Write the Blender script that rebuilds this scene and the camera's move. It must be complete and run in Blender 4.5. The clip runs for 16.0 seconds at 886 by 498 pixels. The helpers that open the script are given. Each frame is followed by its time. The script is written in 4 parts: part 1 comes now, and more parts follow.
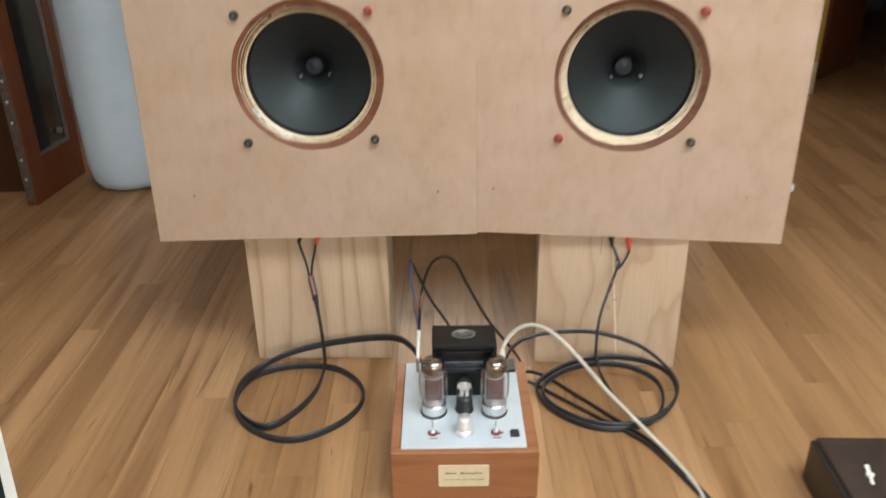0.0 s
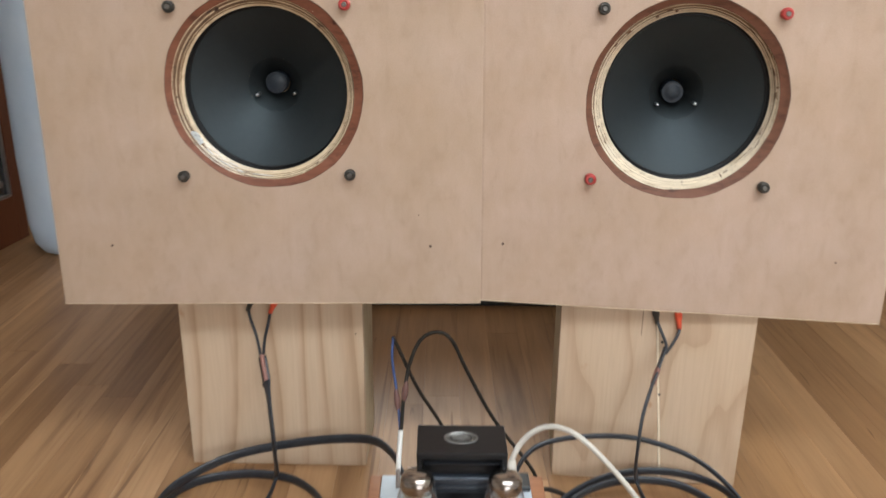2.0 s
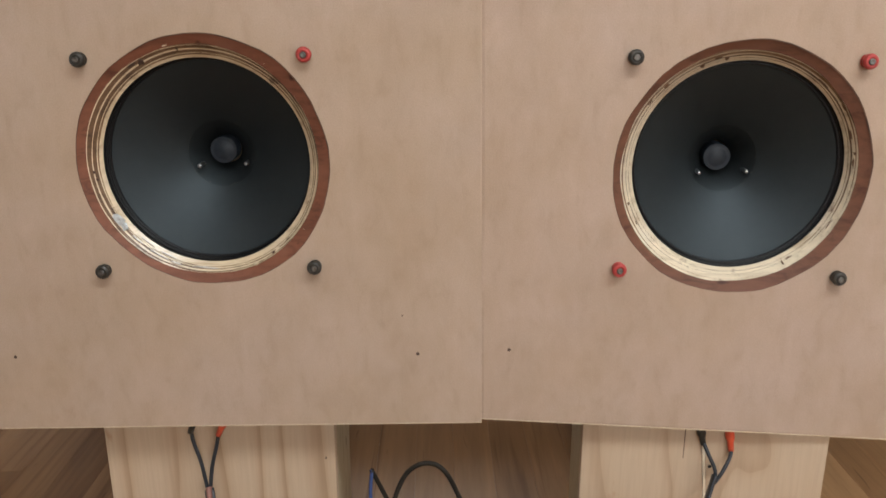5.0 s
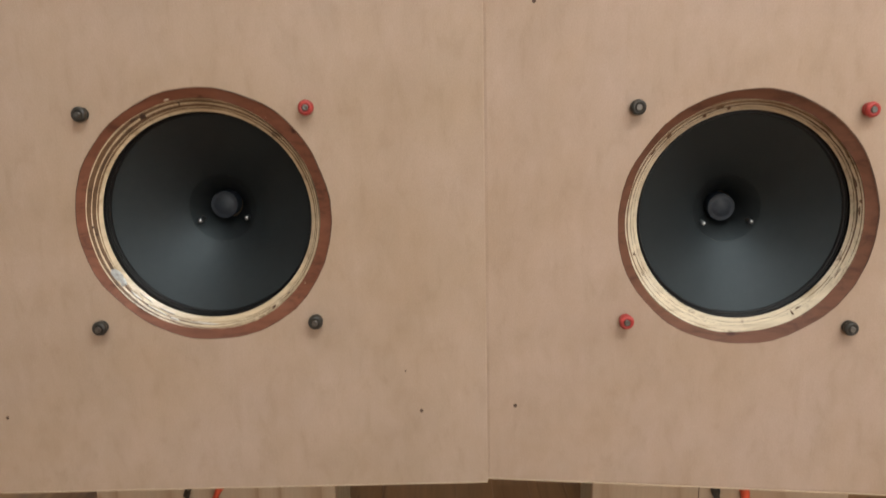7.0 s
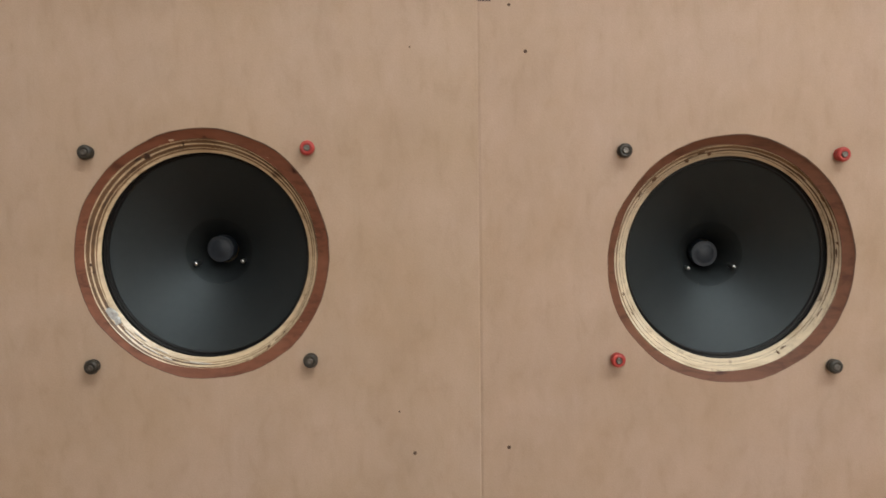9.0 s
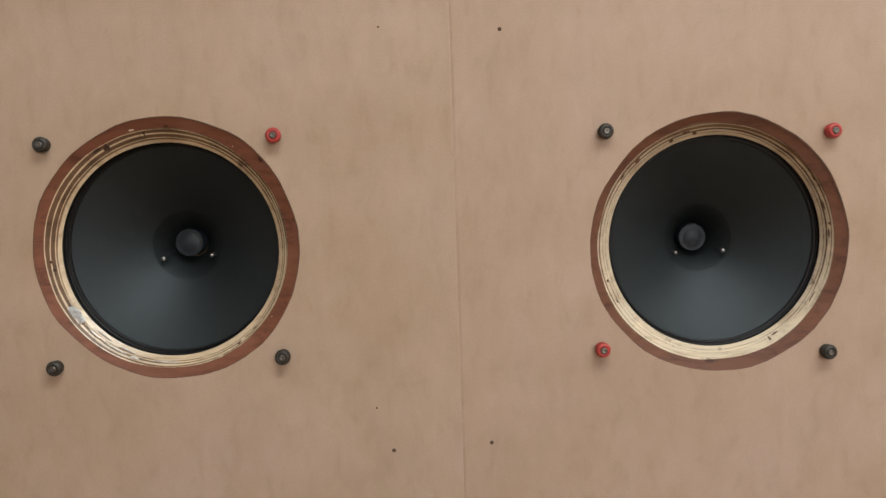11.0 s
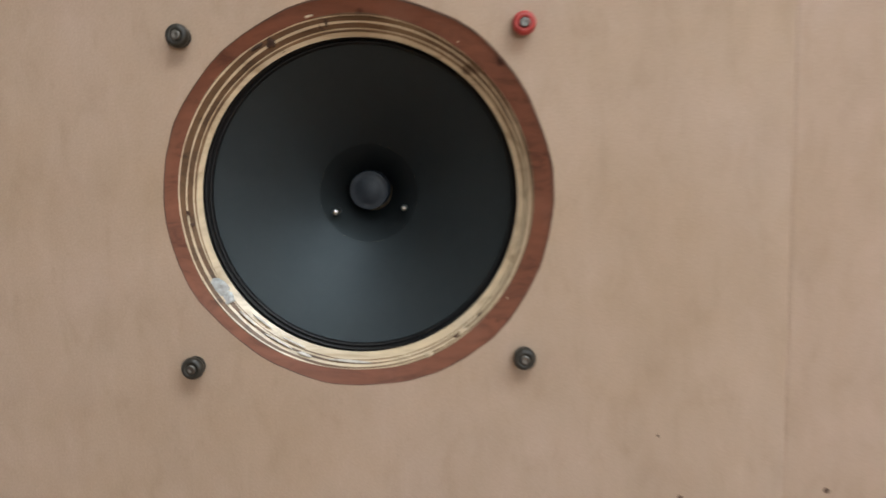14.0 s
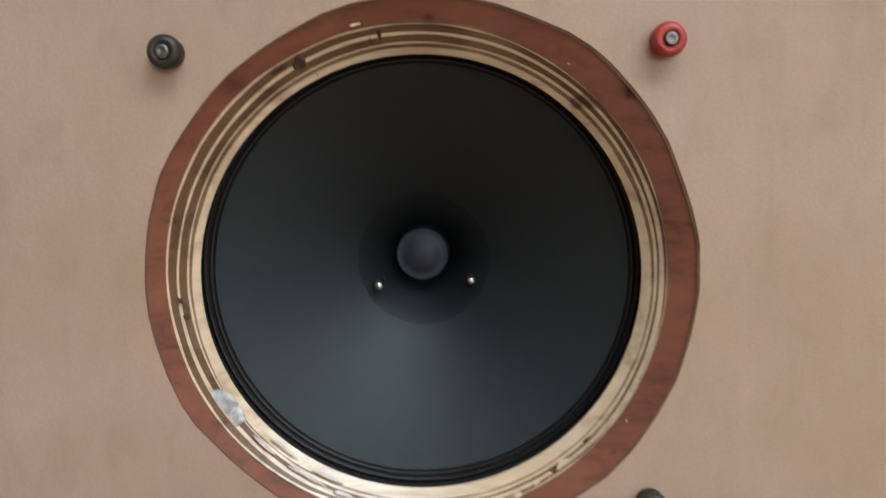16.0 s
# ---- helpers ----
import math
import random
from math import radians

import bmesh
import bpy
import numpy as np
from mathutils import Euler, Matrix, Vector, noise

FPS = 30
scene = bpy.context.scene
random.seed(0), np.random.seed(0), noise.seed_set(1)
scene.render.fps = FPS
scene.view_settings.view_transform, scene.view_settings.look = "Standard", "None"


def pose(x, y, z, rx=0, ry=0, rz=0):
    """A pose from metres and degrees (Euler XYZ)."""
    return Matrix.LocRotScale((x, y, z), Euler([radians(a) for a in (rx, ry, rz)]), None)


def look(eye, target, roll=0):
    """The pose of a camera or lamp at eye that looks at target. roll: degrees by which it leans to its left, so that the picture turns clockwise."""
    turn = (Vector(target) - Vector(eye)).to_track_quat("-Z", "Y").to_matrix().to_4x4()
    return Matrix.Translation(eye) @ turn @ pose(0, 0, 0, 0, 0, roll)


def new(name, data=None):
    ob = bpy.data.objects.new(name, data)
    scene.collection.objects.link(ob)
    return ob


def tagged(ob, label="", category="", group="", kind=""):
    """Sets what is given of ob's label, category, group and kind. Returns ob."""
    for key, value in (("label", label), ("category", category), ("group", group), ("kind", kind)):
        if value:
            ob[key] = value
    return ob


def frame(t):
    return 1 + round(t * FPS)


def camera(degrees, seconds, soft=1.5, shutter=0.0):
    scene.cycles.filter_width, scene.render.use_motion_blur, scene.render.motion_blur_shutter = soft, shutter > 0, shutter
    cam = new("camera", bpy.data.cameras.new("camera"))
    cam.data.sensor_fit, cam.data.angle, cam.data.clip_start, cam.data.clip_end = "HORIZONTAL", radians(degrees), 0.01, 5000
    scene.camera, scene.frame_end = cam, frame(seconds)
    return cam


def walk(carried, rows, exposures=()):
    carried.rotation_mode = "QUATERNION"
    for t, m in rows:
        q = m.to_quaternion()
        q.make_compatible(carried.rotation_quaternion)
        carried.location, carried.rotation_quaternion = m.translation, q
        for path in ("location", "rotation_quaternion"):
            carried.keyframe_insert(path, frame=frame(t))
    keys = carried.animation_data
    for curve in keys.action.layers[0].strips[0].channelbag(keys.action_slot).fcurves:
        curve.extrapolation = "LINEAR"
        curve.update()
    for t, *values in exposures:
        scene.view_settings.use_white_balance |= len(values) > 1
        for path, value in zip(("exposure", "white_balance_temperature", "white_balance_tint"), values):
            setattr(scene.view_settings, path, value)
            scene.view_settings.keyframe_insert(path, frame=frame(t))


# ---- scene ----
cam = camera(57.3, 16.0, shutter=0.8)
PATH = [
    (0, (-0.008, 0.199, 1.067), (-0.011, 2.003, 0.204), -0.8),
    (0.2, (-0.016, 0.233, 1.019), (-0.029, 2.036, 0.153), -0.7),
    (0.5, (-0.022, 0.285, 0.959), (-0.018, 2.094, 0.106), -0.7),
    (0.8, (-0.015, 0.333, 0.926), (-0.021, 2.126, 0.039), -0.2),
    (1, (-0.017, 0.369, 0.914), (-0.023, 2.173, 0.051), 0.1),
    (1.2, (-0.010, 0.398, 0.906), (-0.018, 2.227, 0.097), 0.2),
    (1.5, (-0.002, 0.444, 0.891), (-0.022, 2.301, 0.148), 0.1),
    (1.8, (-0.003, 0.507, 0.868), (-0.010, 2.388, 0.188), 0.5),
    (2, (-0.005, 0.555, 0.86), (0.003, 2.446, 0.21), 0.6),
    (2.5, (-0.021, 0.673, 0.863), (0.01, 2.562, 0.206), 1.1),
    (3, (-0.006, 0.749, 0.861), (0.025, 2.641, 0.211), 0.9),
    (3.5, (0.007, 0.792, 0.864), (0.043, 2.696, 0.251), 0.5),
    (4, (0.006, 0.807, 0.861), (0.028, 2.722, 0.284), 0.3),
    (4.2, (0.006, 0.811, 0.859), (0.029, 2.72, 0.26), 0.2),
    (6.3, (-0.011, 0.871, 0.883), (0.013, 2.8, 0.351), 0.0),
    (6.5, (-0.011, 0.871, 0.881), (0.015, 2.8, 0.353), 0.0),
    (6.7, (-0.009, 0.865, 0.871), (0.014, 2.808, 0.397), 0.0),
    (7, (-0.005, 0.848, 0.849), (0.022, 2.803, 0.425), -0.4),
    (7.2, (-0.007, 0.844, 0.836), (0.019, 2.816, 0.500), -0.5),
    (7.5, (-0.018, 0.836, 0.818), (0.021, 2.82, 0.568), -1.2),
    (7.8, (-0.036, 0.813, 0.797), (0.018, 2.803, 0.616), -0.2),
    (8, (-0.043, 0.804, 0.785), (-0.012, 2.798, 0.643), 0.1),
    (8.2, (-0.045, 0.806, 0.779), (0.021, 2.801, 0.657), 0.0),
    (8.5, (-0.045, 0.812, 0.777), (0.049, 2.805, 0.644), -0.1),
    (9, (-0.037, 0.815, 0.772), (0.067, 2.806, 0.608), 0.1),
    (9.2, (-0.028, 0.815, 0.767), (0.074, 2.806, 0.601), 0.0),
    (11.3, (-0.006, 0.865, 0.77), (0.092, 2.853, 0.576), -1.3),
    (11.5, (-0.013, 0.873, 0.772), (0.079, 2.862, 0.584), -1.5),
    (12, (-0.03, 0.902, 0.765), (0.054, 2.888, 0.552), -2.8),
    (12.2, (-0.044, 0.918, 0.764), (0.036, 2.905, 0.551), -3.0),
    (12.5, (-0.075, 0.947, 0.762), (-0.032, 2.935, 0.549), -2.7),
    (13, (-0.125, 1.009, 0.739), (-0.141, 2.996, 0.516), -2.7),
    (13.5, (-0.156, 1.086, 0.737), (-0.155, 3.073, 0.509), -2.7),
    (13.7, (-0.175, 1.120, 0.731), (-0.186, 3.106, 0.497), -2.0),
    (14, (-0.207, 1.168, 0.723), (-0.211, 3.151, 0.47), -0.6),
    (14.5, (-0.247, 1.233, 0.736), (-0.24, 3.218, 0.488), 0.5),
    (14.7, (-0.257, 1.261, 0.734), (-0.231, 3.241, 0.452), 0.6),
    (15, (-0.263, 1.302, 0.73), (-0.235, 3.279, 0.43), 0.5),
    (15.5, (-0.263, 1.342, 0.753), (-0.237, 3.317, 0.438), 0.1),
    (15.7, (-0.264, 1.350, 0.761), (-0.224, 3.324, 0.444), 0.1),
    (16, (-0.27, 1.359, 0.768), (-0.234, 3.336, 0.47), -0.1),
]
EXPOSURES = [(0.0, 0.26, 6500, 6), (0.5, 0.25, 6150, 5), (1.0, 0.26, 6000, 4), (1.5, 0.29, 5980, 5), (2.0, 0.22, 6170, 8), (2.75, 0.09, 6240, 10), (4.0, -0.05, 6310, 10), (6.5, -0.10, 6700, 10), (7.5, -0.14, 6880, 10),
             (8.4, -0.19, 7000, 9), (9.0, -0.23, 6830, 10), (11.5, -0.20, 6700, 11), (12.5, -0.13, 6500, 12), (13.25, -0.03, 6130, 6), (14.5, -0.07, 6230, 9), (16.0, -0.05, 6200, 11)]
walk(cam, [(t, look(eye, target, roll)) for t, eye, target, roll in PATH], EXPOSURES)

# ---- world, area lamps, exposure ----
world = bpy.data.worlds.new("world")
scene.world = world
world.use_nodes = True
wn = world.node_tree.nodes
sky = wn.new("ShaderNodeTexSky")
sky.sky_type, sky.sun_disc = "NISHITA", False
sky.sun_elevation, sky.sun_rotation = radians(40), radians(200)
wn["Background"].inputs["Strength"].default_value = 0.1
world.node_tree.links.new(sky.outputs[0], wn["Background"].inputs["Color"])


def area_lamp(name, m, w, h, watts, colour):
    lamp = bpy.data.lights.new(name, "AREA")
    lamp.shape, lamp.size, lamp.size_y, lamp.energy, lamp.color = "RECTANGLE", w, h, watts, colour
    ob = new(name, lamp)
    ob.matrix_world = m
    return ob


# unseen daylight: an added overhead lamp, an assumed window behind, an added north lamp
area_lamp("added_overhead_light", look((1.00, 0.35, 3.12), (1.00, 0.36, 0.0)), 2.9, 0.9, 110, (0.92, 0.97, 1.0))
area_lamp("window_light_back", look((1.1, -2.52, 1.55), (0.7, 0.5, 1.35)), 2.6, 1.5, 58, (1.0, 0.98, 0.95))
# north one is an added fill for the floor behind the loudspeakers
area_lamp("added_north_light", look((-0.1, 4.26, 1.55), (-0.1, 0.5, 0.9)), 1.0, 1.2, 17, (1.0, 0.93, 0.84))


# ---- materials ----
def material(name, colour=(0.5, 0.5, 0.5), rough=0.5, metal=0.0, bump=0.0, bump_scale=200.0, spec=0.5, coat=0.0):
    m = bpy.data.materials.new(name)
    m.use_nodes = True
    b = m.node_tree.nodes["Principled BSDF"]
    b.inputs["Base Color"].default_value = (*colour, 1)
    b.inputs["Roughness"].default_value = rough
    b.inputs["Metallic"].default_value = metal
    b.inputs["Specular IOR Level"].default_value = spec
    b.inputs["Coat Weight"].default_value = coat
    b.inputs["Coat Roughness"].default_value = 0.15
    if bump:
        n, bp = node(m, "ShaderNodeTexNoise", Scale=bump_scale, Detail=4.0), node(m, "ShaderNodeBump", Strength=bump, Distance=0.001)
        wire(m, coords(m), n, "Vector")
        wire(m, n.outputs["Fac"], bp, "Height")
        wire(m, bp.outputs[0], b, "Normal")
    return m


def node(m, kind, **values):
    n = m.node_tree.nodes.new(kind)
    for key, value in values.items():
        n.inputs[key.replace("_", " ")].default_value = value
    return n


def wire(m, out, n, name):
    m.node_tree.links.new(out, n.inputs[name])


def coords(m, scale=(1, 1, 1), offset=None):
    """Object coordinates, scaled; offset: a socket that shifts them."""
    tex, mp = node(m, "ShaderNodeTexCoord"), node(m, "ShaderNodeMapping", Scale=scale)
    wire(m, tex.outputs["Object"], mp, "Vector")
    if offset is not None:
        wire(m, offset, mp, "Location")
    return mp.outputs[0]


def ramp(m, fac, stops):
    r = node(m, "ShaderNodeValToRGB")
    e = r.color_ramp.elements
    while len(e) < len(stops):
        e.new(0.5)
    for i, (p, c) in enumerate(stops):
        e[i].position, e[i].color = p, (*c, 1)
    wire(m, fac, r, "Fac")
    return r.outputs["Color"]


def mix(m, kind, fac, a, b):
    n = m.node_tree.nodes.new("ShaderNodeMix")
    n.data_type, n.blend_type = "RGBA", kind
    for i, v in ((0, fac), (6, a), (7, b)):
        if isinstance(v, (int, float)):
            n.inputs[i].default_value = v
        elif isinstance(v, tuple):
            n.inputs[i].default_value = (*v, 1)
        else:
            m.node_tree.links.new(v, n.inputs[i])
    return n.outputs[2]


def noise_fac(m, scale, vec, detail=4.0, rough=0.55, distortion=0.0):
    n = node(m, "ShaderNodeTexNoise", Scale=scale, Detail=detail, Roughness=rough, Distortion=distortion)
    wire(m, vec, n, "Vector")
    return n.outputs["Fac"]


def base(m):
    return m.node_tree.nodes["Principled BSDF"]


def make_fibreboard(name, tint):
    """Raw brown fibreboard: cloudy pinkish and ochre patches, faint smudges, fine felt."""
    m = material(name, rough=0.62, spec=0.35, bump=0.12, bump_scale=420)
    v = coords(m)
    cloud = ramp(m, noise_fac(m, 4.5, v, 5, 0.6), [(0.30, (0.388, 0.279, 0.193)), (0.50, (0.415, 0.307, 0.228)), (0.68, (0.432, 0.325, 0.254))])
    streak = ramp(m, noise_fac(m, 13, coords(m, (1.0, 1.0, 0.7)), 4, 0.55, 0.4), [(0.26, (0.945, 0.935, 0.93)), (0.44, (0.99, 0.99, 0.99)), (0.75, (1.03, 1.028, 1.03))])
    blot = ramp(m, noise_fac(m, 48, coords(m, (1.0, 1.0, 0.5)), 4, 0.6, 0.3), [(0.28, (0.80, 0.77, 0.74)), (0.40, (1, 1, 1))])
    felt = ramp(m, noise_fac(m, 600, v, 2), [(0.3, (0.93, 0.93, 0.93)), (0.7, (1.05, 1.05, 1.05))])
    c = mix(m, "MULTIPLY", 1.0, cloud, streak)
    c = mix(m, "MULTIPLY", 0.3, c, blot)
    meal = ramp(m, noise_fac(m, 42, coords(m, (1.0, 1.0, 0.42)), 5, 0.62, 0.5), [(0.28, (0.90, 0.885, 0.86)), (0.46, (0.99, 0.99, 0.985)), (0.58, (1.015, 1.015, 1.02)), (0.72, (1.06, 1.065, 1.085))])
    c = mix(m, "MULTIPLY", 0.85, c, meal)
    c = mix(m, "MULTIPLY", 1.0, mix(m, "MULTIPLY", 1.0, c, felt), tint)
    wire(m, c, base(m), "Base Color")
    return m


def make_wood(name, light, mid, dark, along, stretch=14.0, scale=5.0, rough=0.5, rings=0.5, coat=0.0, random_shift=False):
    """Wood with its grain along one axis (0, 1 or 2); stretch: how much longer the figure is than wide."""
    m = material(name, rough=rough, coat=coat)
    shift = None
    if random_shift:
        info = node(m, "ShaderNodeObjectInfo")
        mul = m.node_tree.nodes.new("ShaderNodeVectorMath")
        mul.operation = "SCALE"
        mul.inputs[0].default_value = (31.0, 17.0, 23.0)
        wire(m, info.outputs["Random"], mul, "Scale")
        shift = mul.outputs[0]
    s = [1.0, 1.0, 1.0]
    s[along] = 1.0 / stretch
    v = coords(m, tuple(s), shift)
    broad = noise_fac(m, scale, v, 3, 0.5, 1.2)
    fine = noise_fac(m, scale * 14, v, 4, 0.6)
    c = ramp(m, broad, [(0.27, dark), (0.37, mid), (0.47, light), (0.56, light), (0.62, mid), (0.70, light)])
    g = ramp(m, fine, [(0.3, (0.92, 0.91, 0.90)), (0.6, (1.02, 1.02, 1.02))])
    c = mix(m, "MULTIPLY", 1.0, mix(m, "MIX", 1 - rings, c, light), g)
    wire(m, c, base(m), "Base Color")
    bp = node(m, "ShaderNodeBump", Strength=0.12, Distance=0.001)
    wire(m, fine, bp, "Height")
    wire(m, bp.outputs[0], base(m), "Normal")
    return m


def make_pine(name, offset, scale, stretch, rings, across, soft):
    """Flat-sawn pine: wide pale bands that deepen slowly and break off at a soft brown line, faint pores and specks."""
    m = material(name, rough=0.55)
    off = node(m, "ShaderNodeCombineXYZ", X=offset[0], Y=offset[1], Z=offset[2])
    v = coords(m, (1.0, 1.0, 1.0 / stretch), off.outputs[0])
    mul, frac = m.node_tree.nodes.new("ShaderNodeMath"), m.node_tree.nodes.new("ShaderNodeMath")
    mul.operation, frac.operation = "MULTIPLY", "FRACT"
    mul.inputs[1].default_value = rings
    m.node_tree.links.new(noise_fac(m, scale, v, 2, 0.42, 0.25), mul.inputs[0])
    sep, add = node(m, "ShaderNodeSeparateXYZ"), m.node_tree.nodes.new("ShaderNodeMath")
    add.operation = "MULTIPLY_ADD"
    add.inputs[1].default_value = across
    wire(m, coords(m), sep, "Vector")
    m.node_tree.links.new(sep.outputs["X"], add.inputs[0])
    m.node_tree.links.new(mul.outputs[0], add.inputs[2])
    m.node_tree.links.new(add.outputs[0], frac.inputs[0])
    c = ramp(m, frac.outputs[0], [(0.0, (0.423, 0.299, 0.190)), (0.07, (0.477, 0.353, 0.237)), (0.25, (0.517, 0.396, 0.279)), (0.58, (0.520, 0.400, 0.285)), (0.82, (0.455, 0.326, 0.217)), (0.97, (0.329, 0.213, 0.125))])
    fade = ramp(m, noise_fac(m, 7, coords(m), 2), [(0.44, (soft, soft, soft)), (0.70, (0.585, 0.588, 0.617))])
    c = mix(m, "MIX", fade, c, (0.504, 0.380, 0.266))
    fine_fac = noise_fac(m, 190, coords(m, (1.0, 1.0, 0.05), off.outputs[0]), 4, 0.6)
    g = ramp(m, fine_fac, [(0.3, (0.93, 0.92, 0.91)), (0.6, (1.02, 1.02, 1.02))])
    speck = ramp(m, noise_fac(m, 26, coords(m, (1.0, 1.0, 0.6), off.outputs[0]), 3), [(0.25, (0.80, 0.66, 0.56)), (0.32, (1, 1, 1))])
    wire(m, mix(m, "MULTIPLY", 1.0, mix(m, "MULTIPLY", 1.0, c, g), speck), base(m), "Base Color")
    bp = node(m, "ShaderNodeBump", Strength=0.10, Distance=0.001)
    wire(m, fine_fac, bp, "Height")
    wire(m, bp.outputs[0], base(m), "Normal")
    return m


def make_floor(name, island):
    """Laminate strips: each its own tone between honey and brown, grain along y, a satin finish."""
    m = material(name, rough=0.34, spec=0.38)
    if island:
        rnd = node(m, "ShaderNodeNewGeometry").outputs["Random Per Island"]
    else:
        rnd = node(m, "ShaderNodeObjectInfo").outputs["Random"]
    mul = m.node_tree.nodes.new("ShaderNodeVectorMath")
    mul.operation = "SCALE"
    mul.inputs[0].default_value = (37.0, 19.0, 11.0)
    wire(m, rnd, mul, "Scale")
    v = coords(m, (1.0, 0.06, 1.0), mul.outputs[0])
    tone = ramp(m, rnd, [(0.0, (0.262, 0.143, 0.066)), (0.2, (0.298, 0.167, 0.078)), (0.5, (0.325, 0.185, 0.089)), (0.85, (0.352, 0.204, 0.101)), (1.0, (0.392, 0.235, 0.121))])
    heart = ramp(m, noise_fac(m, 13, coords(m, (1.0, 0.07, 1.0), mul.outputs[0]), 3, 0.5, 1.1), [(0.30, (0.66, 0.60, 0.55)), (0.42, (0.90, 0.88, 0.86)), (0.52, (1.0, 1.0, 1.0)), (0.62, (1.07, 1.065, 1.05)), (0.72, (1.19, 1.19, 1.16))])
    broad = ramp(m, noise_fac(m, 30, coords(m, (1.0, 0.045, 1.0), mul.outputs[0]), 4, 0.55, 1.8), [(0.26, (0.70, 0.65, 0.61)), (0.40, (0.93, 0.92, 0.91)), (0.54, (1.0, 1.0, 1.0)), (0.70, (1.07, 1.06, 1.05))])
    fine_fac = noise_fac(m, 170, v, 3, 0.6)
    fine = ramp(m, fine_fac, [(0.30, (0.93, 0.92, 0.91)), (0.55, (1.01, 1.01, 1.01))])
    fleck = ramp(m, noise_fac(m, 40, coords(m, (1.0, 0.12, 1.0), mul.outputs[0]), 2, 0.5, 0.8), [(0.22, (0.50, 0.43, 0.37)), (0.29, (1, 1, 1))])
    vein = ramp(m, noise_fac(m, 17, coords(m, (1.0, 0.05, 1.0), mul.outputs[0]), 3, 0.55, 2.2), [(0.285, (0.45, 0.38, 0.33)), (0.335, (1, 1, 1))])
    tone = mix(m, "MULTIPLY", 0.62, mix(m, "MULTIPLY", 1.0, tone, heart), vein)
    c = mix(m, "MULTIPLY", 1.0, mix(m, "MULTIPLY", 1.0, mix(m, "MULTIPLY", 1.0, tone, broad), fine), fleck)
    wire(m, c, base(m), "Base Color")
    r = node(m, "ShaderNodeMapRange", To_Min=0.28, To_Max=0.44)
    wire(m, noise_fac(m, 7, coords(m), 3), r, "Value")
    wire(m, r.outputs[0], base(m), "Roughness")
    bp = node(m, "ShaderNodeBump", Strength=0.05, Distance=0.001)
    wire(m, fine_fac, bp, "Height")
    wire(m, bp.outputs[0], base(m), "Normal")
    return m


def make_mottled(name, a, b, scale, rough=0.5, metal=0.0, bump=0.1, spec=0.5):
    m = material(name, rough=rough, metal=metal, bump=bump, bump_scale=scale * 8, spec=spec)
    wire(m, ramp(m, noise_fac(m, scale, coords(m), 5, 0.6), [(0.3, a), (0.7, b)]), base(m), "Base Color")
    return m


def make_veneer_edge(name, a, b, c=None, rough=0.45):
    """Ply cut across at the bevel: short marks across the rim, dark voids; c: the tone it fades to here and there."""
    m = material(name, rough=rough, bump=0.25, bump_scale=240)
    col = ramp(m, noise_fac(m, 75, coords(m, (0.16, 1, 1)), 5, 0.65, 0.5), [(0.32, b), (0.48, a), (0.70, tuple(x * 1.25 for x in a))])
    if c:
        col = mix(m, "MIX", ramp(m, noise_fac(m, 11, coords(m), 4, 0.65), [(0.56, (0, 0, 0)), (0.74, (1, 1, 1))]), col, c)
    k = ramp(m, noise_fac(m, 34, coords(m), 3), [(0.27, (0.35, 0.28, 0.24)), (0.34, (1, 1, 1))])
    wire(m, mix(m, "MULTIPLY", 1.0, col, k), base(m), "Base Color")
    return m


def make_clear_glass(name, tint=(1, 1, 1)):
    """A thin clear shell: what lies behind, with a mirror reflection that grows at grazing angles."""
    m = bpy.data.materials.new(name)
    m.use_nodes = True
    nt = m.node_tree
    nt.nodes.remove(nt.nodes["Principled BSDF"])
    t, g, f, p, q, x = (nt.nodes.new(k) for k in ("ShaderNodeBsdfTransparent", "ShaderNodeBsdfGlossy", "ShaderNodeLayerWeight", "ShaderNodeMath", "ShaderNodeMath", "ShaderNodeMixShader"))
    t.inputs[0].default_value = (*tint, 1)
    g.inputs["Roughness"].default_value = 0.04
    f.inputs["Blend"].default_value = 0.5
    p.operation, q.operation = "POWER", "MULTIPLY_ADD"
    p.inputs[1].default_value, q.inputs[1].default_value, q.inputs[2].default_value = 2.6, 0.9, 0.07
    nt.links.new(f.outputs["Facing"], p.inputs[0])
    nt.links.new(p.outputs[0], q.inputs[0])
    nt.links.new(q.outputs[0], x.inputs[0])
    nt.links.new(t.outputs[0], x.inputs[1])
    nt.links.new(g.outputs[0], x.inputs[2])
    nt.links.new(x.outputs[0], nt.nodes["Material Output"].inputs[0])
    return m


FIBREBOARD = make_fibreboard("raw_fibreboard", (1.0, 1.0, 0.995))
FIBREBOARD_PINKER = make_fibreboard("raw_fibreboard_pinker", (1.008, 1.0, 1.015))
BOARD_EDGE = make_mottled("sawn_board_edge", (0.46, 0.33, 0.2), (0.60, 0.45, 0.30), 60, 0.7)
ARRIS = make_mottled("pale_board_edge", (0.47, 0.36, 0.24), (0.60, 0.49, 0.35), 90, 0.7)
RED_PLY = make_veneer_edge("red_brown_ply", (0.178, 0.067, 0.038), (0.105, 0.038, 0.022), (0.215, 0.092, 0.058), 0.6)
BROWN_PLY = make_veneer_edge("brown_face_ply", (0.138, 0.058, 0.034), (0.085, 0.034, 0.020), (0.168, 0.075, 0.046), 0.6)
for dull in (RED_PLY, BROWN_PLY):
    base(dull).inputs["Specular IOR Level"].default_value = 0.3
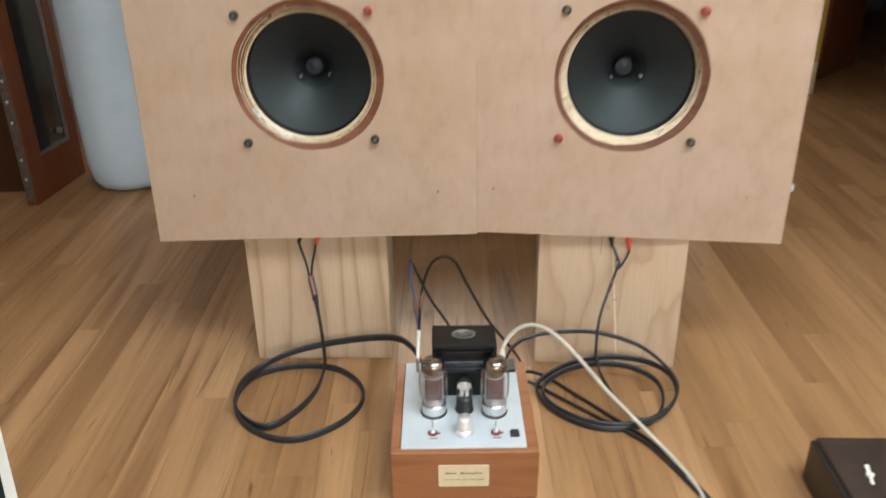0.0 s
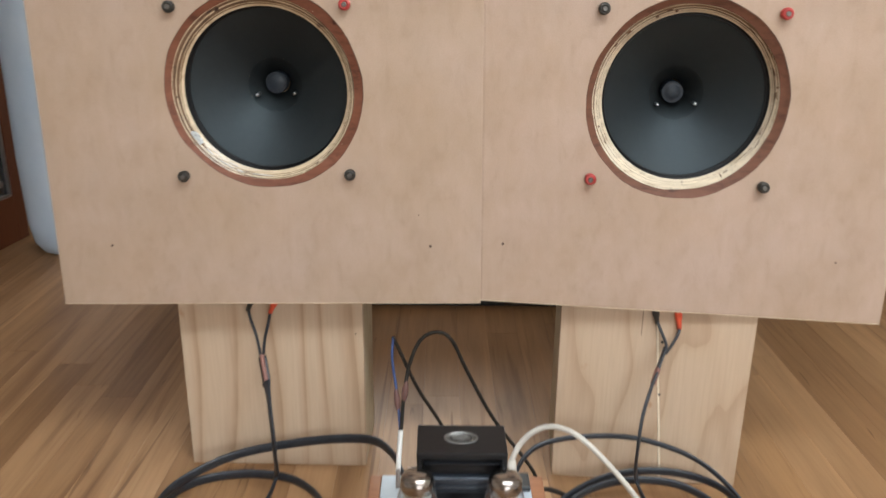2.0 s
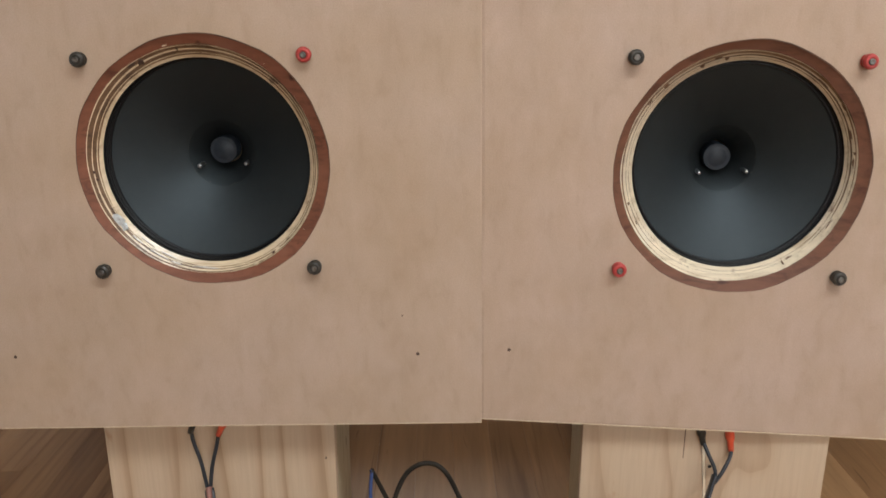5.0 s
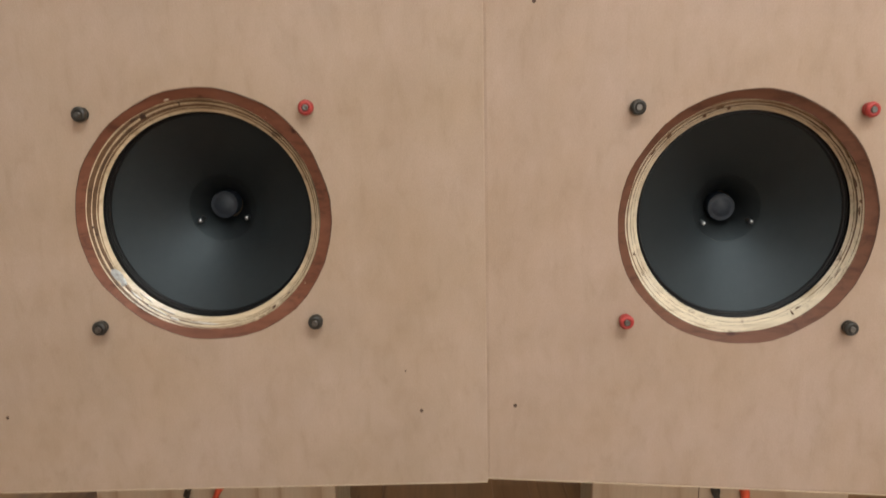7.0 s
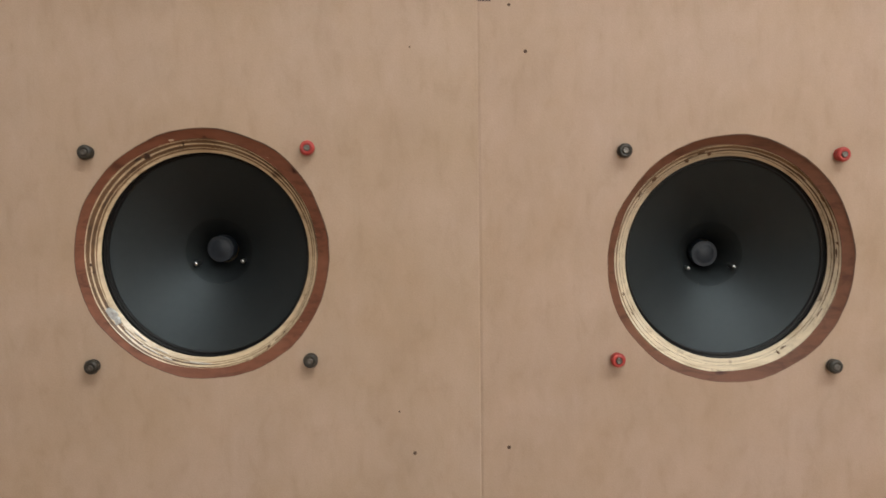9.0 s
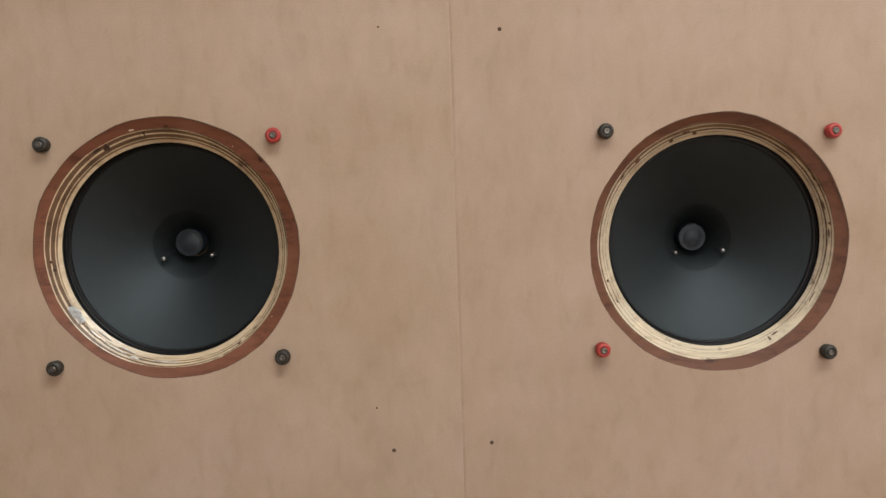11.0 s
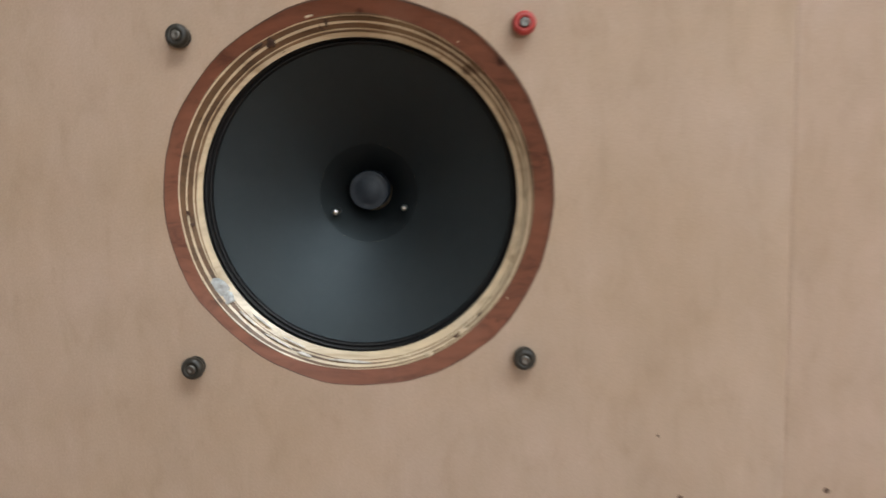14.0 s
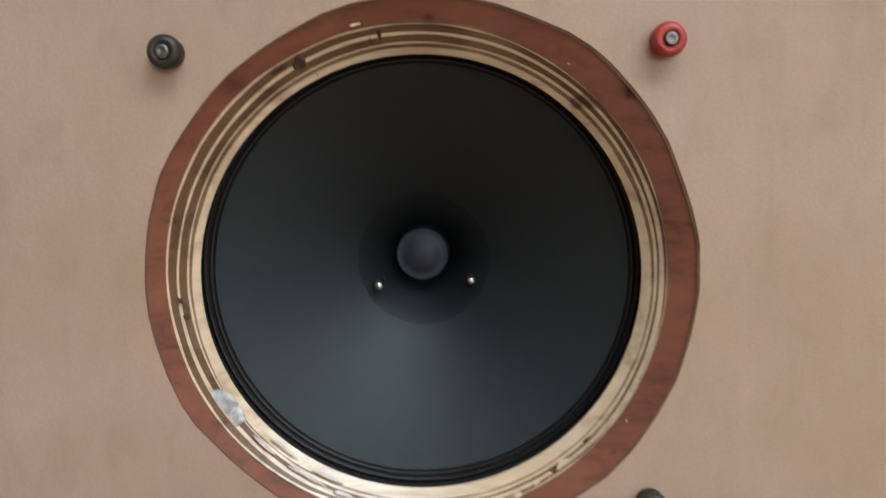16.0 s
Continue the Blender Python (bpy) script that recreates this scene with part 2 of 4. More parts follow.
PALE_PLY = make_veneer_edge("pale_ply", (0.59, 0.48, 0.325), (0.40, 0.29, 0.17), (0.68, 0.58, 0.43), 0.34)
CREAM_PLY = make_veneer_edge("cream_ply", (0.66, 0.565, 0.42), (0.46, 0.355, 0.225), (0.74, 0.67, 0.54), 0.34)
for coated in (PALE_PLY, CREAM_PLY):
    base(coated).inputs["Coat Weight"].default_value = 1.0
    base(coated).inputs["Coat Roughness"].default_value = 0.3
KNOT = make_mottled("brown_knot", (0.085, 0.042, 0.022), (0.17, 0.09, 0.048), 120, 0.6)
BURNT = material("scorched_edge", (0.06, 0.03, 0.02), 0.7)
SCORCH = make_mottled("singed_cut", (0.05, 0.024, 0.015), (0.17, 0.08, 0.048), 30, 0.7)
MID_PLY = make_veneer_edge("brown_ply", (0.20, 0.118, 0.060), (0.08, 0.042, 0.02), (0.40, 0.29, 0.17), 0.4)
DARK_PLY = make_veneer_edge("dark_glue_ply", (0.13, 0.070, 0.034), (0.045, 0.024, 0.013), (0.30, 0.20, 0.11), 0.4)
PINE = make_pine("pine_straight_grain", (3.1, 0.4, 1.7), 5.5, 7.0, 3.0, 19.0, 0.22)
PINE_FIGURED = make_pine("pine_cathedral_grain", (7.4, 2.2, 5.3), 6.0, 3.0, 5.0, 5.0, 0.5)
PINE_SIDE = make_wood("weathered_pine", (0.48, 0.40, 0.27), (0.40, 0.32, 0.21), (0.09, 0.07, 0.045), 2, 5.0, 30.0, 0.7, 0.9)
FLOOR_PIECE = make_floor("laminate_strip", False)
FLOOR_REST = make_floor("laminate_strips_far", True)
JOINT = material("dark_joint", (0.13, 0.073, 0.038), 0.7)
PLASTER = make_mottled("wall_paint", (0.74, 0.72, 0.68), (0.80, 0.78, 0.74), 3.0, 0.75)
CEILING_PAINT = make_mottled("ceiling_paint", (0.78, 0.77, 0.75), (0.82, 0.81, 0.79), 2.0, 0.8)
CONE_PAPER = make_mottled("black_cone_paper", (0.0050, 0.0063, 0.0073), (0.0071, 0.0089, 0.0103), 90, 0.56, 0.0, 0.2, 0.58)
base(CONE_PAPER).inputs["Specular Tint"].default_value = (0.78, 0.93, 1.0, 1)
# cone paper darkened to hold the shade inside the neck
CONE_NECK_SHADED = make_mottled("shaded_cone_paper", (0.0042, 0.0051, 0.0056), (0.0060, 0.0073, 0.0080), 90, 0.60, 0.0, 0.2, 0.46)
base(CONE_NECK_SHADED).inputs["Specular Tint"].default_value = (0.78, 0.93, 1.0, 1)
SURROUND = make_mottled("doped_cloth_surround", (0.004, 0.004, 0.0045), (0.007, 0.007, 0.008), 120, 0.42, 0.0, 0.1, 0.35)
DUST_CAP = make_mottled("grey_dust_cap", (0.013, 0.018, 0.026), (0.020, 0.027, 0.037), 150, 0.45, 0.0, 0.1, 0.3)
NAIL_RUST = material("rusty_nail_hole", (0.075, 0.042, 0.027), 0.8)
GASKET = material("black_gasket", (0.012, 0.012, 0.012), 0.8)
RIVET = material("bright_rivet", (0.58, 0.59, 0.60), 0.32, 1.0)
POST_BLACK = make_mottled("black_terminal_plastic", (0.018, 0.017, 0.014), (0.036, 0.032, 0.025), 200, 0.4)
POST_RED = make_mottled("red_terminal_plastic", (0.33, 0.033, 0.030), (0.43, 0.05, 0.042), 200, 0.4)
PLUG_RED = make_mottled("orange_red_plug", (0.62, 0.075, 0.03), (0.72, 0.11, 0.05), 200, 0.4)
POST_METAL = material("tarnished_post_metal", (0.17, 0.165, 0.155), 0.4, 1.0)
STAMP_GREY = make_mottled("grey_stamp_ink", (0.10, 0.095, 0.085), (0.17, 0.16, 0.145), 150, 0.6)
GLUE_LINE = make_mottled("cream_glue", (0.70, 0.60, 0.44), (0.80, 0.71, 0.56), 60, 0.5)
GLUE = make_mottled("clear_glue_drop", (0.34, 0.35, 0.34), (0.66, 0.70, 0.72), 200, 0.12)
GLUE_FILM = make_mottled("milky_glue_film", (0.46, 0.42, 0.37), (0.70, 0.67, 0.62), 160, 0.2)
CHERRY = make_wood("cherry_wood", (0.285, 0.118, 0.050), (0.235, 0.090, 0.036), (0.17, 0.062, 0.025), 0, 9.0, 16.0, 0.4, 0.7, coat=0.15)
PLATE = make_mottled("brushed_alloy_plate", (0.475, 0.545, 0.605), (0.53, 0.595, 0.65), 30, 0.45, 0.1, 0.03)
TRAFO_BLACK = make_mottled("black_enamel", (0.006, 0.006, 0.007), (0.010, 0.010, 0.011), 40, 0.36, 0.0, 0.05, 0.3)
LAMINATION = make_mottled("blue_black_laminations", (0.02, 0.026, 0.036), (0.035, 0.042, 0.055), 60, 0.35, 0.4)
EMBLEM = make_mottled("grey_emblem", (0.16, 0.16, 0.15), (0.24, 0.24, 0.23), 120, 0.4, 0.6)
CHROME = make_mottled("chromed_base", (0.62, 0.63, 0.64), (0.74, 0.75, 0.76), 60, 0.22, 1.0, 0.03)
ALLOY = make_mottled("turned_alloy", (0.70, 0.71, 0.73), (0.80, 0.81, 0.83), 80, 0.38, 0.6, 0.05)
BAKELITE = make_mottled("black_bakelite", (0.012, 0.014, 0.015), (0.022, 0.024, 0.026), 90, 0.3)
VALVE_GLASS = make_clear_glass("valve_glass", (0.985, 0.98, 0.98))
GETTER = make_mottled("silvered_getter", (0.20, 0.17, 0.15), (0.40, 0.36, 0.33), 40, 0.14, 1.0, 0.0)
ANODE = make_mottled("grey_anode", (0.11, 0.066, 0.066), (0.17, 0.105, 0.105), 60, 0.4, 0.3)
STEM = make_mottled("milky_glass_stem", (0.16, 0.15, 0.15), (0.30, 0.28, 0.28), 90, 0.25)
MICA = material("white_mica", (0.46, 0.45, 0.43), 0.35)
BRASS_LABEL = make_mottled("cream_name_plate", (0.62, 0.56, 0.38), (0.70, 0.64, 0.46), 40, 0.4, 0.2)
INK = material("brown_ink", (0.20, 0.15, 0.09), 0.6)
DIAL_RED = material("red_dial_print", (0.17, 0.035, 0.04), 0.5)
CABLE_GREY = make_mottled("dark_grey_cable", (0.014, 0.017, 0.022), (0.026, 0.031, 0.039), 60, 0.4)
CABLE_BLACK = make_mottled("black_cable", (0.014, 0.013, 0.012), (0.026, 0.024, 0.022), 60, 0.42)
CABLE_FEED = make_mottled("brown_black_wire", (0.013, 0.010, 0.007), (0.022, 0.017, 0.012), 60, 0.65, 0.0, 0.1, 0.25)
SLEEVE_DARK = make_mottled("dark_copper_sleeve", (0.10, 0.045, 0.038), (0.17, 0.08, 0.065), 90, 0.4)
SLEEVE_WHITE = material("white_sleeve_plastic", (0.74, 0.73, 0.70), 0.4)
CABLE_WHITE = make_mottled("white_cable", (0.44, 0.41, 0.36), (0.54, 0.51, 0.45), 50, 0.45)
CABLE_BLUE = material("blue_wire", (0.028, 0.05, 0.145), 0.45)
CABLE_BROWN = material("brown_wire", (0.075, 0.045, 0.035), 0.4)
SHRINK = make_mottled("copper_pink_shrink", (0.19, 0.085, 0.065), (0.30, 0.14, 0.11), 90, 0.35)
FOAM = make_mottled("pale_blue_foam", (0.46, 0.57, 0.69), (0.53, 0.63, 0.74), 7.0, 0.8)
MAHOGANY = make_wood("mahogany", (0.118, 0.034, 0.011), (0.092, 0.025, 0.008), (0.050, 0.013, 0.005), 2, 10.0, 14.0, 0.5, 0.8)
DARK_WOOD = make_wood("dark_stained_wood", (0.052, 0.020, 0.008), (0.040, 0.015, 0.006), (0.022, 0.009, 0.004), 2, 10.0, 10.0, 0.5, 0.8)
SMOKED = make_mottled("smoked_glass", (0.010, 0.011, 0.012), (0.016, 0.017, 0.019), 4, 0.12, 0.0, 0.0)
base(DARK_WOOD).inputs["Specular IOR Level"].default_value = 0.15
base(MAHOGANY).inputs["Specular IOR Level"].default_value = 0.3
STEEL = make_mottled("worn_steel", (0.30, 0.28, 0.27), (0.42, 0.40, 0.38), 50, 0.4, 0.9)
EDGE_STRIP = make_mottled("tarnished_edge_strip", (0.06, 0.045, 0.036), (0.14, 0.115, 0.095), 40, 0.5, 0.5)
WHITE_LACQUER = make_mottled("white_lacquer", (0.70, 0.71, 0.68), (0.76, 0.77, 0.74), 8, 0.4)
BLACK_PAINT = make_mottled("black_paint", (0.012, 0.011, 0.010), (0.022, 0.02, 0.018), 30, 0.4)
SMOKY_TOP = make_mottled("brown_black_gloss", (0.036, 0.026, 0.021), (0.050, 0.037, 0.030), 14, 0.27)
YELLOW = make_mottled("mustard_paint", (0.42, 0.27, 0.05), (0.50, 0.34, 0.08), 12, 0.5)
CREAM = make_mottled("cream_paint", (0.50, 0.44, 0.28), (0.58, 0.52, 0.36), 12, 0.5)
GREEN_BLACK = make_mottled("green_black_panel", (0.010, 0.018, 0.015), (0.018, 0.026, 0.022), 20, 0.4)


# ---- mesh helpers ----
def link(name, bm, mat, parent=None, label="", smooth=False):
    me = bpy.data.meshes.new(name)
    if smooth:
        for f in bm.faces:
            f.smooth = True
    bm.normal_update()
    bm.to_mesh(me)
    bm.free()
    me.materials.append(mat)
    ob = new(name, me)
    if parent is not None:
        ob.parent = parent
    if label:
        ob["label"] = label
    return ob


def part(name, bm, mat, parent, label="", smooth=False):
    return link(name, bm, mat, parent, label, smooth)


def empty(name, m, label, category, group="", kind=""):
    ob = new(name)
    ob.empty_display_size = 0.05
    ob.matrix_world = m
    return tagged(ob, label, category, group, kind)


def box(x0, x1, y0, y1, z0, z1, bevel=0.0, segs=2, bm=None):
    out = bm or bmesh.new()
    made = bmesh.ops.create_cube(out, size=1.0, matrix=Matrix.LocRotScale(((x0 + x1) / 2, (y0 + y1) / 2, (z0 + z1) / 2), None, (x1 - x0, y1 - y0, z1 - z0)))
    if bevel:
        edges = list({e for v in made["verts"] for e in v.link_edges})
        bmesh.ops.bevel(out, geom=edges, offset=bevel, segments=segs, affect="EDGES", profile=0.6)
    return out


def lathe(profile, segs=32, m=Matrix(), bm=None, wobble=None):
    """A turned body: (radius, height) rows round z, then placed by m."""
    out = bm or bmesh.new()
    rings = []
    for i, (r, z) in enumerate(profile):
        if r < 1e-6:
            rings.append([out.verts.new(m @ Vector((0, 0, z)))])
        else:
            rings.append([out.verts.new(m @ Vector(((r + (wobble(a, i) if wobble else 0)) * math.cos(a), (r + (wobble(a, i) if wobble else 0)) * math.sin(a), z)))
                          for a in (2 * math.pi * k / segs for k in range(segs))])
    for a, b in zip(rings, rings[1:]):
        for k in range(segs):
            j = (k + 1) % segs
            if len(a) == 1 and len(b) > 1:
                out.faces.new((a[0], b[k], b[j]))
            elif len(b) == 1 and len(a) > 1:
                out.faces.new((a[k], a[j], b[0]))
            elif len(a) > 1:
                out.faces.new((a[k], a[j], b[j], b[k]))
    bmesh.ops.recalc_face_normals(out, faces=out.faces)
    return out


def spline(points, per=8):
    """A smooth way through a few points."""
    p = [Vector(q) for q in points]
    p = [2 * p[0] - p[1], *p, 2 * p[-1] - p[-2]]
    out = []
    for a, b, c, d in zip(p, p[1:], p[2:], p[3:]):
        for k in range(per):
            t = k / per
            out.append(0.5 * (2 * b + (c - a) * t + (2 * a - 5 * b + 4 * c - d) * t * t + (3 * b - a - 3 * c + d) * t ** 3))
    return out + [p[-2]]


def tube(points, radius, flat=1.0, sides=10, per=8, bm=None, twin=False, facing=(1, 0, 0), flat_end=None):
    """A cable swept along a smooth way; flat: how much taller than thick (a ribbon on its edge); twin: two cores with
    a groove between; facing: which way the thin side of a ribbon looks where it starts upright;
    flat_end: flat over the last quarter of its way."""
    out = bm or bmesh.new()
    way = spline(points, per)
    side = None
    rings = []
    for i, p in enumerate(way):
        t = (way[min(i + 1, len(way) - 1)] - way[max(i - 1, 0)]).normalized()
        if side is None:
            side = t.cross(Vector((0, 0, 1)))
            if side.length < 0.7:
                side = Vector(facing)
        side = (side - t * side.dot(t)).normalized()
        level = t.cross(Vector((0, 0, 1)))
        if level.length > 0.75:
            level.normalize()
            if level.dot(side) < 0:
                level.negate()
            side = side.lerp(level, 0.25).normalized()
        up = side.cross(t)
        ring = []
        f = flat if flat_end is None else flat + (flat_end - flat) * min(1.0, max(0.0, (i / len(way) - 0.74) / 0.08))
        for k in range(sides):
            a = 2 * math.pi * k / sides
            w = math.cos(a) * (0.70 + 0.30 * abs(math.sin(a)) if twin else 1.0)
            ring.append(out.verts.new(p + side * (radius * w) + up * (radius * f * math.sin(a))))
        rings.append(ring)
    for a, b in zip(rings, rings[1:]):
        for k in range(sides):
            j = (k + 1) % sides
            out.faces.new((a[k], a[j], b[j], b[k]))
    out.faces.new(rings[0][::-1])
    out.faces.new(rings[-1])
    bmesh.ops.recalc_face_normals(out, faces=out.faces)
    return out


def ring_band(centre0, r0, y0, centre1, r1, y1, segs=72, bm=None):
    """A band of a bevelled rim in the xz plane between two outlines r(angle) at depths y0 and y1."""
    out = bm or bmesh.new()
    rows = []
    for c, r, y in ((centre0, r0, y0), (centre1, r1, y1)):
        rows.append([out.verts.new((c[0] + r(a) * math.cos(a), y(a) if callable(y) else y, c[1] + r(a) * math.sin(a))) for a in (2 * math.pi * k / segs for k in range(segs))])
    for k in range(segs):
        j = (k + 1) % segs
        out.faces.new((rows[0][k], rows[1][k], rows[1][j], rows[0][j]))
    return out


# ---- floor, walls, ceiling ----
ground = link("floor", box(-3.0, 3.6, -2.6, 7.6, -0.12, -0.004), JOINT)
tagged(ground, "honey brown laminate strip floor with satin finish", "floor", kind="structure")


def wall(name, x0, x1, y0, y1, z0, z1, mat=None, label="added plain off-white painted wall", category="wall"):
    return tagged(link(name, box(x0, x1, y0, y1, z0, z1), mat or PLASTER), label, category, kind="structure")


# wall behind the walker, with a wide window opening
back = box(-3.0, 3.6, -2.75, -2.6, 0.0, 0.8)
box(-3.0, 3.6, -2.75, -2.6, 2.3, 2.5, bm=back)
box(-3.0, -0.2, -2.75, -2.6, 0.8, 2.3, bm=back)
box(2.4, 3.6, -2.75, -2.6, 0.8, 2.3, bm=back)
tagged(link("wall_south", back, PLASTER), "off-white painted wall with a wide window opening", "wall", kind="structure")
wall("wall_west", -3.15, -3.0, -2.75, 7.75, 0.0, 2.5)
wall("wall_east", 3.6, 3.75, -2.75, 7.6, 0.0, 2.5)
# opening only lets the added north lamp through
north = box(-3.0, 1.55, 4.3, 4.42, 0.0, 0.95)
box(-3.0, 1.55, 4.3, 4.42, 2.15, 2.5, bm=north)
box(-3.0, -0.65, 4.3, 4.42, 0.95, 2.15, bm=north)
box(0.85, 1.55, 4.3, 4.42, 0.95, 2.15, bm=north)
tagged(link("wall_north", north, PLASTER), "off-white painted wall with an opening for the added north lamp", "wall", kind="structure")
# unseen: dark hall walls and a low lintel, added to keep the hall dim
wall("wall_hall_end", -3.0, 3.6, 7.6, 7.75, 0.0, 2.5, DARK_WOOD, "dark wood wall, added unseen to close and dim the hall")
wall("wall_hall_shade_lintel", 1.55, 3.6, 4.3, 4.42, 1.0, 2.5)
wall("wall_hall_side", 2.75, 3.6, 4.3, 4.42, 0.0, 1.0)
wall("wall_hall_west", 1.43, 1.55, 4.42, 7.6, 0.0, 2.5, DARK_WOOD, "dark wood side wall, added unseen to dim the hall")
# unseen wall placed to block lamp light from the hall floor
wall("wall_hall_shade", 1.42, 3.6, 1.75, 1.87, 0.0, 2.5)
# opening and deep shaft hold the added overhead lamp and limit its spread
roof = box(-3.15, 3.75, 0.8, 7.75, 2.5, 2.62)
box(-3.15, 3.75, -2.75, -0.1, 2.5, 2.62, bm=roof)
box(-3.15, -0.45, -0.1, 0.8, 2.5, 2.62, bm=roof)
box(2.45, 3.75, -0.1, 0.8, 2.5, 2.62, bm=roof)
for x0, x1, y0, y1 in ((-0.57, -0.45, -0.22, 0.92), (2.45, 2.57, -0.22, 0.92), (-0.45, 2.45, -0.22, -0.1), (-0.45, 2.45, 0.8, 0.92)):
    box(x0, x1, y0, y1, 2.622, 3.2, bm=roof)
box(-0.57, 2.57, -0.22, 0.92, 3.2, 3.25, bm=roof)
tagged(link("ceiling", roof, CEILING_PAINT), "white painted ceiling with an opening for the added overhead lamp", "ceiling", kind="structure")


# ---- loudspeakers ----
def rim(seed, r, rough_amp, facets=0, orders=(2, 3, 5, 7, 9, 14)):
    """A hand-cut round outline: near a circle, with flats and slow waves."""
    rng = random.Random(seed)
    waves = [(n, rng.uniform(-1, 1) * rough_amp / n ** 0.5, rng.uniform(0, 6.28)) for n in orders]
    smooth = lambda a: r + sum(k * math.cos(n * a + p) for n, k, p in waves)
    if not facets:
        return smooth
    cuts = [(k + rng.uniform(-0.3, 0.3)) * 2 * math.pi / facets for k in range(facets)]

    def chord(a):
        """Straight saw cuts between uneven corners on the smooth outline."""
        a = (a - cuts[0]) % (2 * math.pi) + cuts[0]
        k = max(i for i in range(facets) if cuts[i] <= a + 1e-9)
        a0, a1 = cuts[k], cuts[k + 1] if k + 1 < facets else cuts[0] + 2 * math.pi
        r0, r1 = smooth(a0) + 0.0007, smooth(a1) + 0.0007
        return r0 * r1 * math.sin(a1 - a0) / (r0 * math.sin(a - a0) + r1 * math.sin(a1 - a))
    return chord


def terminal_post(x, z, red, speaker, depth=0.0125):
    """A binding post whose cap stands on the board: flange, knurled cap, metal tip."""
    m = Matrix.Translation((x, 0, z)) @ pose(0, 0, 0, 90)
    bm = lathe([(0, -0.001), (0.0080, -0.001), (0.0080, 0.003), (0.0066, 0.004), (0.0066, 0.006), (0.0086, 0.0065), (0.0090, 0.0085), (0.0086, depth - 0.0025), (0.0071, depth), (0.0042, depth), (0.004, depth - 0.001), (0, depth - 0.001)], 24, m)
    post = part("terminal_post", bm, POST_RED if red else POST_BLACK, speaker, "red plastic terminal cap" if red else "black plastic terminal cap", True)
    part("tip", lathe([(0.0038, depth - 0.003), (0.0038, depth + 0.0008), (0.0026, depth + 0.0014), (0.0012, depth + 0.0006), (0, depth + 0.0006)], 16, m), POST_METAL, post, "tarnished metal tip", True)


def loudspeaker(m, corners, hole, cone_at, dome_at, rivets, posts, screws, seed, label, lip, bands, ease, board, face_ply):
    """A flat loudspeaker cabinet. corners: bl, br, tr, tl of the front in its own x and z; lip: the depth at which the
    bevelled rim ends; bands: plies of the bevel, see below; ease: how far the front's edges are rubbed round."""
    sp = empty("loudspeaker", m, label, "loudspeaker", "pair of loudspeakers")
    hx, hz, hr = hole
    edge = rim(seed, hr, 0.0021, 52)
    segs = 144
    # front panel with a round hole right through
    bm = bmesh.new()
    T = 0.030
    bl, br, tr, tl = (Vector(c) for c in corners)
    ring, outer = [], []
    for k in range(segs):
        a = 2 * math.pi * k / segs
        d = Vector((math.cos(a), math.sin(a)))
        c = Vector((hx, hz))
        best = 9.0
        for p, q in ((bl, br), (br, tr), (tr, tl), (tl, bl)):
            e = q - p
            den = d.x * e.y - d.y * e.x
            if abs(den) > 1e-9:
                w = p - c
                t = (w.x * e.y - w.y * e.x) / den
                s = (w.x * d.y - w.y * d.x) / den
                if t > 0 and -1e-6 <= s <= 1 + 1e-6:
                    best = min(best, t)
        ring.append((hx + edge(a) * d.x, hz + edge(a) * d.y))
        outer.append((hx + best * d.x, hz + best * d.y))
    for c in (bl, br, tr, tl):
        k = min(range(segs), key=lambda i: (outer[i][0] - c.x) ** 2 + (outer[i][1] - c.y) ** 2)
        outer[k] = (c.x, c.y)
    front_in = [bm.verts.new((x, 0, z)) for x, z in ring]
    front_out, ease_in = [], []
    for x, z in outer:
        front_out.append(bm.verts.new((x, ease * 0.2, z)))
        d = math.hypot(x - hx, z - hz)
        ease_in.append(bm.verts.new((x + (hx - x) * ease / d, 0, z + (hz - z) * ease / d)))
    back_in = [bm.verts.new((x, T, z)) for x, z in ring]
    back_out = [bm.verts.new((x, T, z)) for x, z in outer]
    for k in range(segs):
        j = (k + 1) % segs
        bm.faces.new((front_in[k], front_in[j], ease_in[j], ease_in[k]))
        bm.faces.new((ease_in[k], ease_in[j], front_out[j], front_out[k]))
        bm.faces.new((front_out[k], front_out[j], back_out[j], back_out[k]))
        bm.faces.new((back_in[j], back_in[k], back_out[k], back_out[j]))
        bm.faces.new((front_in[j], front_in[k], back_in[k], back_in[j]))
    bmesh.ops.recalc_face_normals(bm, faces=bm.faces)
    part("front_panel", bm, board, sp, "raw brown fibreboard front, smudged")
    # pale strip along the arris at the foot of the front
    bm = box(0, 1, -0.0003, 0.004, 0, 0.0012)
    for v in bm.verts:
        foot = bl.lerp(br, v.co.x)
        v.co.x, v.co.z = foot.x, foot.y + v.co.z - 0.0003
    part("lower_arris", bm, ARRIS, sp, "pale strip along the lower edge of the board")
    # shallow body behind the front
    e, w, h, D = max(bl.x, tl.x) + 0.006, min(br.x, tr.x) - 0.006, min(tl.y, tr.y) - 0.004, 0.15
    low = max(bl.y, br.y) + 0.002
    part("side_panel", box(e, e + 0.018, T, D, low, h), BOARD_EDGE, sp)
    part("side_panel", box(w - 0.018, w, T, D, low, h), BOARD_EDGE, sp)
    part("bottom_panel", box(e + 0.018, w - 0.018, T, D, low, low + 0.018), BOARD_EDGE, sp)
    part("top_panel", box(e + 0.018, w - 0.018, T, D, h - 0.018, h), BOARD_EDGE, sp)
    part("back_panel", box(e, w, D, D + 0.006, low, h), BOARD_EDGE, sp)
